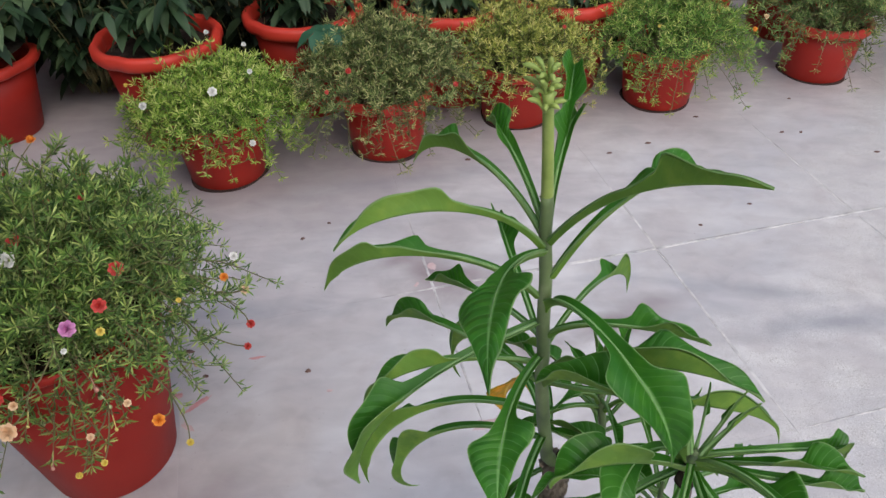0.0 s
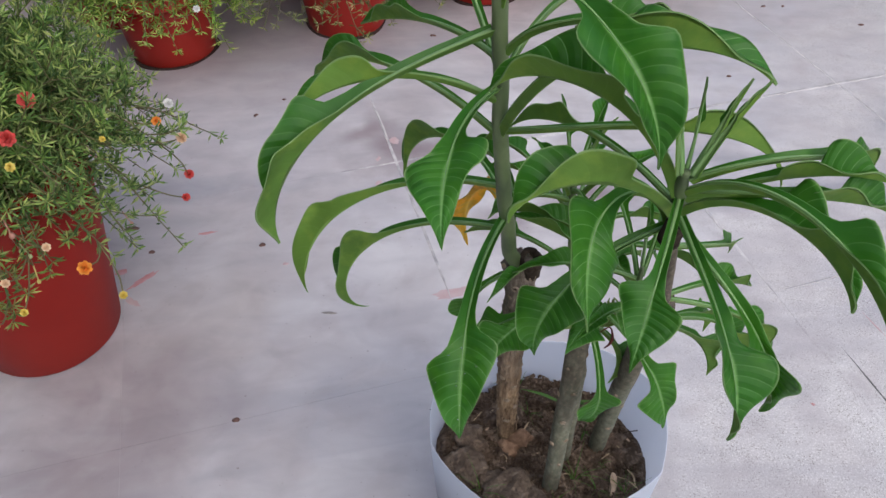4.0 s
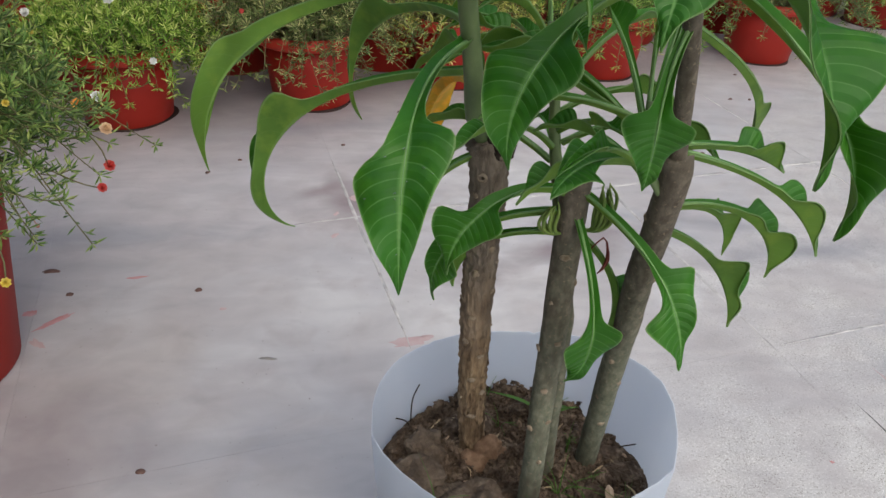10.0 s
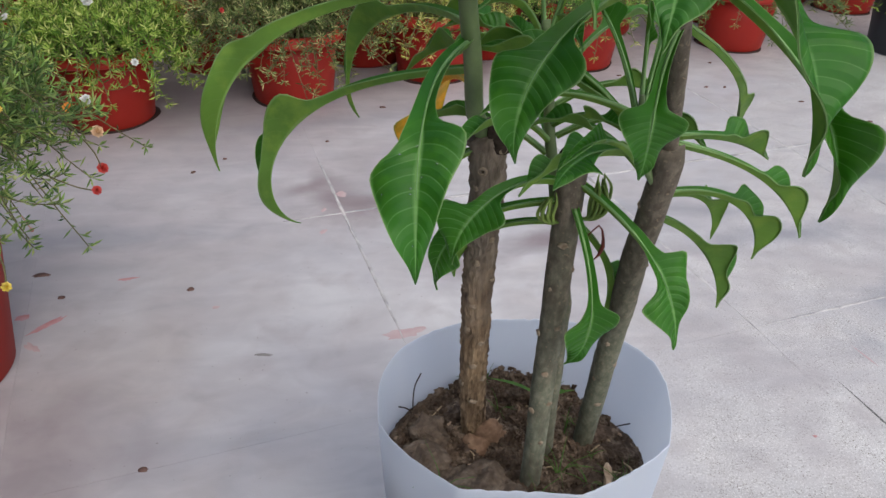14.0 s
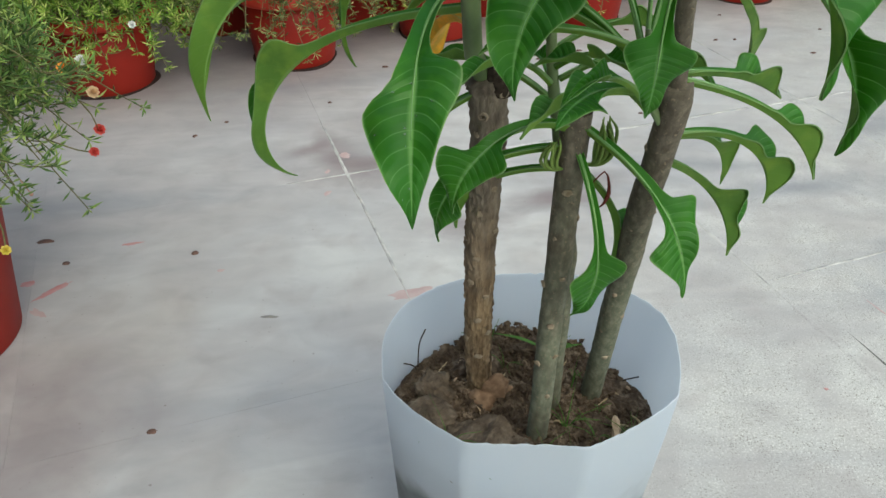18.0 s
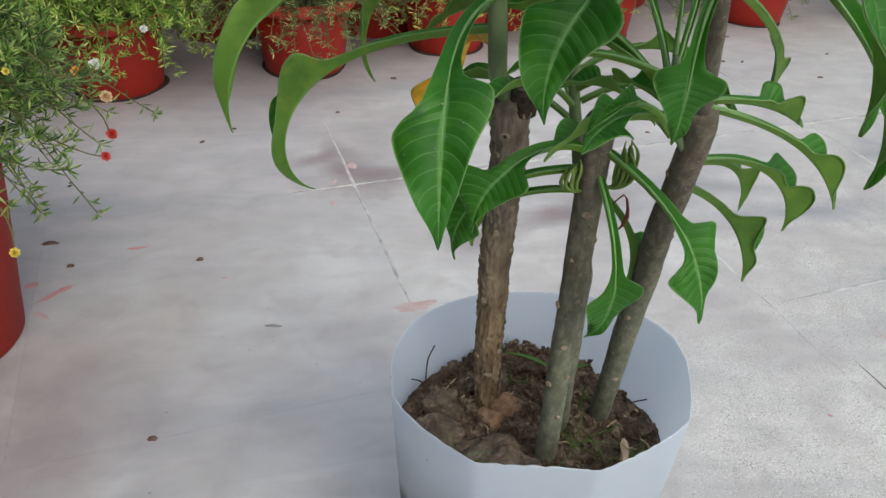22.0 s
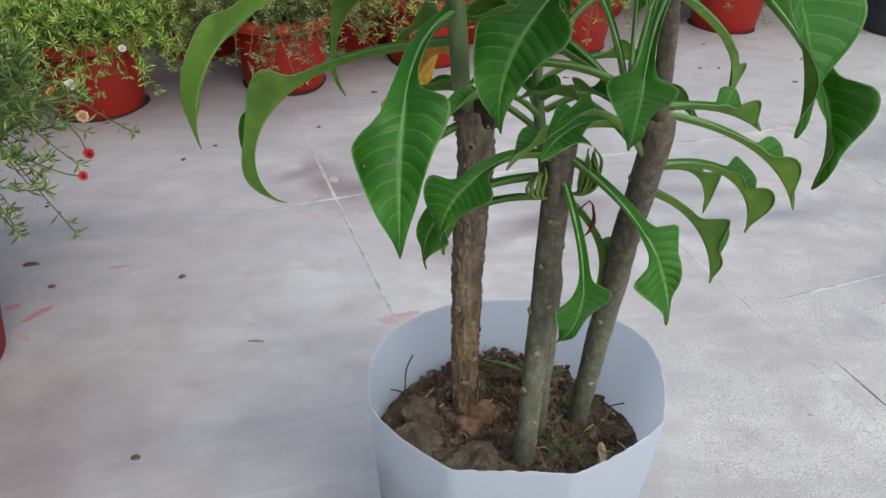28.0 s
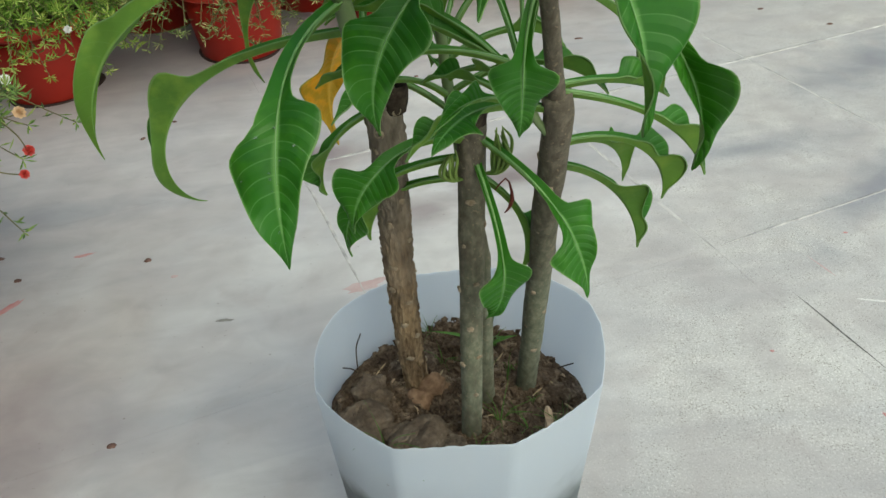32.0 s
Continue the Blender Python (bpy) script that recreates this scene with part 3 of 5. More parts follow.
clods = [(-0.045, -0.066, 0.040, 0.026, 0.013), (-0.092, -0.030, 0.026, 0.022, 0.014), (-0.084, 0.008, 0.020, 0.017, 0.011),
         (-0.062, -0.045, 0.019, 0.016, 0.012), (-0.015, -0.078, 0.022, 0.014, 0.008), (0.035, 0.048, 0.014, 0.011, 0.007),
         (0.085, 0.012, 0.018, 0.014, 0.009), (0.062, -0.040, 0.016, 0.012, 0.007), (0.096, -0.010, 0.015, 0.013, 0.008),
         (-0.03, 0.05, 0.016, 0.012, 0.007), (0.02, 0.075, 0.014, 0.010, 0.007), (0.07, 0.045, 0.013, 0.012, 0.008), (-0.055, 0.045, 0.015, 0.011, 0.008)]
for i, (x, y, a, b, c) in enumerate(clods):
    bm = bmesh.new()
    got = blob(bm, (0, 0, 0), (a, b, c), i * 3.1, 0.5)
    bmesh.ops.subdivide_edges(bm, edges=bm.edges[:], cuts=5, use_grid_fill=True)
    for v in bm.verts:
        v.co += v.co.normalized() * (0.0050 * noise.noise(v.co * 75 + Vector((i, 0, 0))) + 0.0030 * (0.5 - abs(noise.noise(v.co * 190))) + 0.0016 * noise.noise(v.co * 480))
    ob = put("clod", bm, CLOD if i < 6 else SOIL)
    ob.location = (KX + x, KY + y, soil_height(x, y) + c * 0.2)
    ob.rotation_euler = (0, 0, rnd.uniform(0, 3))
    tagged(ob, "dry brown lump of soil in the container", "soil clod", "lumps of soil")

V, F = [], []
for i in range(9000):
    a, r = rnd.uniform(0, 6.28), math.sqrt(rnd.random()) * 0.108
    x, y = r * math.cos(a) * 1.08, r * math.sin(a) * 0.95
    q = 0.0007 + 0.0044 * rnd.random() ** 3.0
    m = Matrix.LocRotScale((x, y, soil_height(x, y) + q * 0.35), Euler((rnd.random() * 6, rnd.random() * 6, 0)), (q, q * rnd.uniform(0.6, 1), q * 0.8))
    i0 = len(V)
    for d in ((1, 0, 0), (0, 1, 0), (-1, 0, 0), (0, -1, 0), (0, 0, 1), (0, 0, -1)):
        V.append(m @ (Vector(d) * rnd.uniform(0.7, 1.2)))
    for k in range(4):
        F.append((i0 + k, i0 + (k + 1) % 4, i0 + 4))
        F.append((i0 + (k + 1) % 4, i0 + k, i0 + 5))
me = bpy.data.meshes.new("soil_crumbs")
me.from_pydata(V, [], F)
me.materials.append(CRUMB)
crumbs = new("soil_crumbs", me)
crumbs.location = (KX, KY, 0)
tagged(crumbs, "loose brown crumbs scattered over the soil", "soil", kind="stuff")

# ---------------------------------------------------------------- frangipani plant
plant = new("frangipani")
plant.location = (KX, KY, 0.27)
tagged(plant, "green frangipani with cobra-hood leaves and three woody stems in white container", "plant")
HERE = Matrix.Translation((-KX, -KY, -0.27))
STEMS = {
    "s1": [(0.1893, 0.485, 0.225), (0.1837, 0.4788, 0.30), (0.1796, 0.4703, 0.39), (0.1783, 0.4609, 0.48), (0.179, 0.454, 0.54), (0.1765, 0.449, 0.585), (0.166, 0.4405, 0.61), (0.155, 0.42, 0.69), (0.147, 0.402, 0.77), (0.1405, 0.385, 0.86), (0.1365, 0.374, 0.94), (0.131, 0.366, 1.0), (0.128, 0.36, 1.03)],
    "s2": [(0.2262, 0.4032, 0.225), (0.2286, 0.4092, 0.30), (0.2313, 0.4169, 0.39), (0.234, 0.4251, 0.48), (0.2358, 0.4309, 0.54), (0.2372, 0.4358, 0.59)],
    "s3": [(0.2924, 0.4664, 0.225), (0.2935, 0.4614, 0.30), (0.2928, 0.4478, 0.39), (0.29, 0.426, 0.48), (0.2869, 0.4069, 0.54), (0.2828, 0.3868, 0.60), (0.276, 0.376, 0.64), (0.258, 0.352, 0.72), (0.240, 0.315, 0.79), (0.234, 0.29, 0.84), (0.234, 0.28, 0.88)],
    "s4": [(0.2510, 0.450, 0.26), (0.2487, 0.4445, 0.337), (0.2443, 0.4346, 0.45), (0.232, 0.452, 0.53), (0.224, 0.478, 0.60), (0.216, 0.488, 0.68)],
    "s5": [(0.2835, 0.392, 0.575), (0.270, 0.388, 0.594), (0.262, 0.389, 0.612), (0.261, 0.391, 0.645)],
}


def on_stem(name, h):
    P = STEMS[name]
    for a, b in zip(P, P[1:]):
        if h <= b[2] or b is P[-1]:
            k = (h - a[2]) / (b[2] - a[2])
            return Vector([a[i] + (b[i] - a[i]) * k for i in range(3)])


def local(bm):
    bm.transform(HERE)
    return bm


def stem_line(name, lo, hi, n, jig=0.0018):
    out = []
    for i in range(n):
        p = on_stem(name, lo + (hi - lo) * i / (n - 1))
        out.append(p + Vector((noise.noise(p * 21), noise.noise(p * 23 + Vector((5, 0, 0))), 0)) * jig)
    return out


def scars(thing, name, lo, hi, count, rad, seed, size=0.0038):
    """Old leaf scars: little raised, pale knobs."""
    r = random.Random(seed)
    for i in range(count):
        h = lo + (hi - lo) * (i + r.uniform(-0.25, 0.25) + 0.5) / count
        a = i * 2.4 + r.uniform(-0.4, 0.4)
        p = on_stem(name, h) + Vector((math.cos(a), math.sin(a), 0)) * rad(h) * 0.95
        bm = bmesh.new()
        blob(bm, (0, 0, 0), (size * r.uniform(0.5, 1.0), size * 0.42, size * r.uniform(0.4, 0.8)), seed + i, 0.5)
        bmesh.ops.transform(bm, matrix=Matrix.Translation(p) @ Matrix.Rotation(a + 1.57, 4, "Z"), verts=bm.verts)
        part("leaf_scar", local(bm), SCAR, thing)


def shaft(label, name, lo, hi, r0, r1, material, n=40, bump=0.12, jig=0.0018, around=18, grain=(160, 160, 160), belly=0.0):
    flare = 0.0012 if lo < 0.3 else 0.0
    bm = bmesh.new()
    P = stem_line(name, lo, hi, n, jig)
    tube(bm, P, [r0 + (r1 - r0) * i / (n - 1) + belly * math.sin(math.pi * i / (n - 1)) + flare * math.exp(-i / 2.5) for i in range(n)], around, True, bump, grain=grain)
    return part("stem", local(bm), material, plant, label)


r1 = lambda h: 0.0132 if h < 0.62 else 0.006
s1 = shaft("woody stem, corky light brown below, grey-brown above", "s1", 0.225, 0.594, 0.0113, 0.0130, BARK, 280, 0.20, 0.0018, 56, (560, 560, 150))
shaft("green upper shoot", "s1", 0.570, 0.96, 0.0066, 0.0040, SHOOT, 60, 0.03)
shaft("pale green flower stalk", "s1", 0.95, 1.032, 0.0038, 0.0030, PALE, 16, 0.02)
s2 = shaft("grey-green woody middle stem", "s2", 0.245, 0.580, 0.0088, 0.0106, GREYB, 56, 0.05)
s3 = shaft("grey-green woody leaning stem", "s3", 0.235, 0.612, 0.0092, 0.0096, GREYB, 64, 0.06, belly=0.0008)
shaft("slimmer grey-green stem above the fork", "s3", 0.598, 0.772, 0.0056, 0.0046, GREYB, 40, 0.06)
shaft("green shoot tip", "s3", 0.765, 0.797, 0.0056, 0.0024, SHOOT, 12, 0.05)
shaft("thin grey-green stem behind the middle one", "s4", 0.235, 0.50, 0.0080, 0.0054, GREYB, 34, 0.08)
shaft("slim green upper part behind the middle stem", "s4", 0.495, 0.66, 0.0054, 0.0032, SHOOT, 24, 0.06)
shaft("slender green side shoot at the fork", "s5", 0.577, 0.642, 0.0030, 0.0018, SHOOT, 16, 0.04)
scars(s1, "s1", 0.295, 0.60, 34, r1, 3)
scars(s2, "s2", 0.29, 0.57, 19, lambda h: 0.0100, 11)
scars(s3, "s3", 0.29, 0.60, 20, lambda h: 0.0097, 17)

# pruned stubs with black cut faces
for at, r, top in (((0.1840, 0.4450, 0.588), 0.0112, 0.015), ((0.2370, 0.4350, 0.578), 0.0112, 0.006), ((0.2535, 0.341, 0.722), 0.0072, 0.014)):
    bm = bmesh.new()
    lathe(bm, [(r * 0.98, -0.005), (r, 0.0), (r * 0.96, top * 0.6), (r * 0.86, top), (r * 0.55, top * 0.86), (r * 0.45, top * 0.45), (0.0004, top * 0.35)], 18, wob=lambda a, z: 1 + 0.08 * math.sin(3 * a + z * 200) + 0.04 * math.sin(7 * a))
    bm.transform(Matrix.Translation(at) @ Matrix.Rotation(0.15, 4, "X"))
    part("pruned_stub", local(bm), CHAR, plant, "blackened pruning cut")
for at, sz in (((0.1995, 0.472, 0.264), (0.013, 0.011, 0.022)), ((0.188, 0.466, 0.257), (0.016, 0.012, 0.014)), ((0.206, 0.476, 0.255), (0.012, 0.010, 0.012))):
    bm = bmesh.new()
    blob(bm, at, sz, at[0] * 50, 0.4)
    bmesh.ops.subdivide_edges(bm, edges=bm.edges[:], cuts=2, use_grid_fill=True)
    for v in bm.verts:
        v.co += (v.co - Vector(at)).normalized() * (0.0022 * noise.noise(Vector((v.co.x * 260, v.co.y * 260, v.co.z * 90))))
    part("root_knot", local(bm), KNOT, plant, "pinkish brown root knot at soil level")

WIDTHS = [(0.0, 0.19), (0.08, 0.20), (0.3, 0.23), (0.44, 0.27), (0.50, 0.32), (0.535, 0.40), (0.555, 0.58), (0.57, 0.80), (0.585, 0.94), (0.605, 1.0), (0.63, 0.985), (0.67, 0.91), (0.72, 0.78), (0.77, 0.62), (0.82, 0.45), (0.87, 0.29), (0.91, 0.18), (0.95, 0.10), (0.98, 0.05), (1.0, 0.01)]


def half_width(s):
    for (a, va), (b, vb) in zip(WIDTHS, WIDTHS[1:]):
        if s <= b:
            k = (s - a) / (b - a)
            return va + (vb - va) * k
    return 0.015


leaf_seed = [0]


def leaf(stem, height, turn, length, rise, fall, bend, bow, wide, roll=None, faces=(0, 1), name="leaf", label="", crease=60, curl=16, start=None, neck=None, drops=0, lean=None):
    """A hooded leaf: it leaves its stem at a height, in the direction turn, first rising, then falling; roll tilts the blade."""
    leaf_seed[0] += 1
    r = random.Random(leaf_seed[0])
    n, w = 68, 8
    neck = r.uniform(0.575, 0.625) if neck is None else neck
    roll = r.uniform(-32, 32) if roll is None else roll
    p = Vector(start) if start else on_stem(stem, height)
    a0 = radians(turn)
    off = Vector((math.cos(a0), math.sin(a0), 0)) * 0.004
    p = p + off
    ds = length / n
    mids, tops, bots = [], [], []
    ripple = r.uniform(0, 6)
    skew = r.choice((-1, 1)) * r.uniform(0.14, 0.36)
    skew = skew if lean is None else lean
    for i in range(n + 1):
        s = i / n
        e = radians(rise + (fall - rise) * max(0.0, (s - 0.5 / n)) ** bow)
        a = radians(turn + bend * s)
        t = Vector((math.cos(e) * math.cos(a), math.cos(e) * math.sin(a), math.sin(e)))
        side = Vector((math.sin(a), -math.cos(a), 0))
        up = side.cross(t)
        k = radians(roll) * min(1, max(0, (s - 0.3) / 0.35))
        side, up = side * math.cos(k) + up * math.sin(k), up * math.cos(k) - side * math.sin(k)
        if i:
            p = p + t * ds
        hood = max(0.0, min(1.0, (s - neck + 0.14) / 0.2))
        open_ = radians(42 * (1 - hood) + crease * hood)
        top, bot = [None] * (2 * w + 1), [None] * (2 * w + 1)
        for sg in (-1, 1):
            hs = min(1.0, max(0.0, s + sg * skew * hood * (1 - s)))
            hs = hs * 0.58 / neck if hs < neck else 0.58 + (hs - neck) * 0.42 / (1 - neck)
            hw = half_width(hs) * wide * 0.43
            dx = dz = 0.0
            for j in range(0, w + 1):
                q = j / w
                if j:
                    # the blade rises from the midrib like a channel, its margin turns down again
                    ang = open_ - radians(curl) * hood * max(0.0, q - 0.35) ** 1.2 * 1.7
                    dx += hw / w * math.cos(ang)
                    dz += hw / w * math.sin(ang)
                rip = 0.0003 * hood * math.sin((s * 19 - 0.9 * q) * 6.283) * q * (1.1 - q) + 0.075 * wide * hood * q ** 3 * math.sin(s * 21 + ripple + 1.7 * sg) * min(1, (1 - s) * 8)
                c = p + side * dx * sg + up * (dz + rip)
                thick = 0.0007 + 0.0022 * math.exp(-(dx / 0.0022) ** 2) * (1 - 0.75 * s)
                top[w + sg * j] = c
                bot[w + sg * j] = c - up * thick
        tops.append(top)
        bots.append(bot)
        mids.append(p + up * (0.0010 - 0.0006 * s))
    bm = bmesh.new()
    uv = bm.loops.layers.uv.new()
    vt = [[bm.verts.new(c) for c in row] for row in tops]
    vb = [[bm.verts.new(c) for c in row] for row in bots]
    m = 2 * w

    def quad(vs, uvs, mi):
        f = bm.faces.new(vs)
        f.material_index = mi
        for lp, c in zip(f.loops, uvs):
            lp[uv].uv = c
    for i in range(n):
        for j in range(m):
            c = [(i / n, j / m), ((i + 1) / n, j / m), ((i + 1) / n, (j + 1) / m), (i / n, (j + 1) / m)]
            quad((vt[i][j], vt[i][j + 1], vt[i + 1][j + 1], vt[i + 1][j]), [c[0], c[3], c[2], c[1]], 0)
            quad((vb[i][j], vb[i + 1][j], vb[i + 1][j + 1], vb[i][j + 1]), c, 1)
        for j in (0, m):
            quad((vt[i][j], vt[i + 1][j], vb[i + 1][j], vb[i][j]), [(i / n, j / m)] * 4, 0)
    ob = part(name, local(bm), [(TOP, UNDER, YELLOW)[k] for k in faces], plant, label)
    bm = bmesh.new()
    tube(bm, mids[:54:2], [max(0.0002, 0.0015 * (1 - i / 27)) for i in range(27)], 6)
    part("midrib", local(bm), RIB if faces[0] != 2 else YELLOW, ob)
    for _ in range(drops):
        i, j = r.randint(int(n * 0.60), int(n * 0.92)), r.randint(2, 2 * w - 2)
        bm = bmesh.new()
        q = r.uniform(0.0004, 0.0010)
        blob(bm, tops[i][j] + (tops[i][j] - bots[i][j]).normalized() * q * 0.25, (q, q * r.uniform(0.7, 1.3), q * 0.6), i, 0.2)
        part("water_drop", local(bm), WATER, ob, "clear water drop")
    return ob


# hooded leaves of the three stems
leaf("s1", 0.926, 145, 0.137, 53, -64, -13, 1.31, 0.032, -22, crease=68)
leaf("s1", 0.919, 231, 0.166, 53, -60, -58, 1.79, 0.032, -52, crease=68)
leaf("s1", 0.869, 198, 0.183, 54, -66, -41, 1.19, 0.032, -39, crease=68)
leaf("s1", 0.811, 125, 0.152, 54, -64, -42, 1.57, 0.038, 0, crease=68)
leaf("s1", 0.924, 292, 0.179, 56, 17, 20, 1.62, 0.032, 26, crease=68)
leaf("s1", 0.889, 342, 0.140, 67, -39, 58, 1.98, 0.038, 0, crease=68)
leaf("s1", 0.915, 246, 0.238, 34, 16, 24, 1.62, 0.038, -17, crease=15, curl=30)
leaf("s1", 0.818, 135, 0.131, 20, -32, 0, 0.70, 0.038, 0, crease=68)
leaf("s1", 0.757, 176, 0.168, 43, -67, -42, 1.57, 0.038, 0, crease=68)
leaf("s1", 0.788, 217, 0.166, 39, -75, -41, 1.75, 0.032, -46, crease=68)
leaf("s1", 0.839, 202, 0.199, -11, -101, 9, 2.39, 0.056, -3, crease=68)
leaf("s1", 0.698, 146, 0.233, -12, -100, 75, 2.38, 0.056, -85, crease=68)
leaf("s1", 0.642, 143, 0.238, -15, -153, 73, 2.80, 0.052, -44, crease=68)
leaf("s1", 0.797, 238, 0.141, 10, -26, 34, 1.68, 0.054, -9, crease=22, curl=30, neck=0.58)
leaf("s1", 0.663, 244, 0.193, 2, -98, 28, 2.17, 0.061, -12, crease=15, curl=30, drops=12)
leaf("s1", 0.759, 280, 0.214, 57, -45, 75, 2.61, 0.054, 26, crease=62)
leaf("s1", 0.761, 315, 0.221, 26, -80, 70, 2.10, 0.032, 54, crease=68)
leaf("s1", 0.857, 287, 0.173, 80, -83, 44, 0.70, 0.060, -28, crease=42, curl=24)
leaf("s1", 0.824, 325, 0.126, 66, -31, 42, 0.70, 0.038, 0, crease=68)
leaf("s1", 0.804, 38, 0.137, 56, -87, 14, 1.31, 0.032, 29, crease=68)
leaf("s1", 0.946, 70, 0.129, 67, -43, 14, 1.59, 0.038, 0, crease=68)
leaf("s1", 0.933, 134, 0.097, 59, -36, -31, 1.72, 0.038, 0, crease=68)
leaf("s1", 0.941, 64, 0.089, 86, -50, 9, 1.56, 0.038, 0, crease=68)
leaf("s3", 0.770, 209, 0.160, 64, -62, -68, 2.21, 0.056, 1, crease=68)
leaf("s3", 0.756, 137, 0.156, 28, -57, -13, 1.26, 0.032, -44, crease=68)
leaf("s3", 0.738, 233, 0.157, 50, -81, -61, 2.65, 0.056, -22, crease=68)
leaf("s3", 0.721, 177, 0.157, 82, -68, 110, 0.81, 0.056, 36, crease=15, curl=30)
leaf("s3", 0.722, 197, 0.143, -11, -108, 18, 1.82, 0.056, 30, crease=15, curl=30)
leaf("s3", 0.769, 249, 0.106, -17, -48, -4, 1.50, 0.045, -9, crease=15, curl=30)
leaf("s3", 0.691, 228, 0.089, -42, -112, 41, 1.11, 0.044, 18, crease=12, curl=26, neck=0.52, lean=0.03)
leaf("s3", 0.745, 274, 0.150, -5, -97, 12, 2.26, 0.053, 18, crease=42, curl=24)
leaf("s3", 0.726, 301, 0.154, -21, -101, 31, 1.82, 0.056, -54, crease=68)
leaf("s3", 0.790, 330, 0.134, 43, -74, 75, 1.23, 0.038, 0, crease=68)
leaf("s3", 0.750, 290, 0.139, 53, -70, 26, 1.60, 0.053, 1, crease=68)
leaf("s3", 0.776, 306, 0.118, 32, -38, 75, 1.55, 0.038, 0, crease=68)
leaf("s3", 0.768, 309, 0.113, 46, -25, 51, 2.00, 0.038, 0, crease=68)
leaf("s3", 0.692, 31, 0.193, -28, -52, 36, 1.54, 0.032, 0, crease=68)
leaf("s3", 0.614, 4, 0.134, -15, -67, -2, 1.58, 0.032, 3, crease=68)
leaf("s3", 0.618, 31, 0.107, -10, -36, -11, 1.56, 0.038, 0, crease=68)
leaf("s3", 0.568, 27, 0.103, -8, -90, 9, 1.62, 0.032, 0, crease=68)
leaf("s3", 0.570, 11, 0.115, 3, -97, -16, 1.55, 0.044, 5, crease=68)
leaf("s3", 0.548, 40, 0.140, -28, -87, -57, 1.72, 0.051, 2, crease=68)
leaf("s2", 0.562, 312, 0.148, -15, -89, 6, 1.41, 0.054, -30, crease=18, curl=26, neck=0.60, lean=-0.3)
leaf("s2", 0.548, 282, 0.150, -34, -130, 24, 1.18, 0.046, -21, crease=15, curl=30)
leaf("s2", 0.532, 6, 0.115, -42, -111, 2, 1.39, 0.038, 0, crease=68)
leaf("s2", 0.559, 211, 0.125, 32, -91, -15, 1.20, 0.055, 35, crease=15, curl=30)
leaf("s2", 0.546, 173, 0.139, -7, -108, 13, 1.81, 0.047, 39, crease=15, curl=30)
leaf("s2", 0.529, 159, 0.113, -8, -91, 4, 1.56, 0.038, 21, crease=68)
leaf("s1", 0.581, 195, 0.082, -15, -108, 4, 1.41, 0.042, 16, crease=68)
leaf("s1", 0.671, 94, 0.276, -7, -127, 57, 3.00, 0.056, -10, crease=68)
leaf("s1", 0.632, 75, 0.214, 1, -47, 58, 1.66, 0.038, 0, crease=68)
leaf("s1", 0.620, 89, 0.242, -2, -112, 37, 1.58, 0.062, 8, (2, 2), label="yellow dying leaf", crease=4, curl=8)
leaf("s3", 0.601, 186, 0.101, 20, -24, 52, 1.72, 0.043, 8, crease=15, curl=30)
leaf("s3", 0.611, 158, 0.143, 34, -7, -5, 1.60, 0.038, 0, crease=68)
leaf("s3", 0.778, 298, 0.197, 50, -80, -8, 1.19, 0.038, 0, crease=68)

# small leaves of the inner shoots
leaf("s4", 0.60, 100, 0.10, 50, -10, 20, 1.4, 0.030)
leaf("s4", 0.62, 160, 0.09, 55, -30, 0, 1.4, 0.028)
leaf("s4", 0.61, 20, 0.11, 60, -20, 10, 1.4, 0.030)
leaf("s4", 0.63, 300, 0.10, 70, 10, 0, 1.4, 0.028)
leaf("s4", 0.64, 60, 0.10, 65, 0, 0, 1.4, 0.028)
leaf("s4", 0.64, 220, 0.09, 65, -20, 0, 1.4, 0.026)
leaf("s4", 0.655, 340, 0.07, 78, 60, 0, 1.4, 0.016)
leaf("s4", 0.655, 120, 0.07, 80, 60, 0, 1.4, 0.016)
leaf("s4", 0.58, 345, 0.12, 35, -50, 0, 1.4, 0.032)
leaf("s5", 0.62, 150, 0.13, 45, -30, 0, 1.4, 0.034)
leaf("s5", 0.625, 110, 0.12, 60, 0, 0, 1.4, 0.030)
leaf("s5", 0.63, 172, 0.10, 22, -40, 0, 1.4, 0.030)
leaf("s5", 0.63, 60, 0.10, 65, 10, 0, 1.4, 0.028)
leaf("s5", 0.64, 90, 0.06, 80, 70, 0, 1.2, 0.013)
leaf("s5", 0.605, 195, 0.085, 12, -50, 0, 1.4, 0.026)
leaf("s4", 0.545, 25, 0.085, 42, -55, 10, 1.45, 0.024)
leaf("s4", 0.556, 92, 0.097, 38, -47, 5, 1.45, 0.027)
leaf("s4", 0.567, 159, 0.109, 34, -39, 0, 1.45, 0.030)
leaf("s4", 0.578, 226, 0.121, 42, -31, -5, 1.45, 0.024)
leaf("s4", 0.589, 293, 0.085, 38, -23, 10, 1.45, 0.027)
leaf("s4", 0.600, 0, 0.097, 34, -55, 5, 1.45, 0.030)
leaf("s4", 0.611, 67, 0.109, 42, -47, 0, 1.45, 0.024)
leaf("s4", 0.622, 134, 0.121, 38, -39, -5, 1.45, 0.027)
leaf("s4", 0.633, 201, 0.085, 34, -31, 10, 1.45, 0.030)
leaf("s4", 0.644, 268, 0.097, 42, -23, 5, 1.45, 0.024)
leaf("s5", 0.585, 70, 0.075, 35, -45, 8, 1.4, 0.024)
leaf("s5", 0.591, 143, 0.087, 41, -36, 8, 1.4, 0.024)
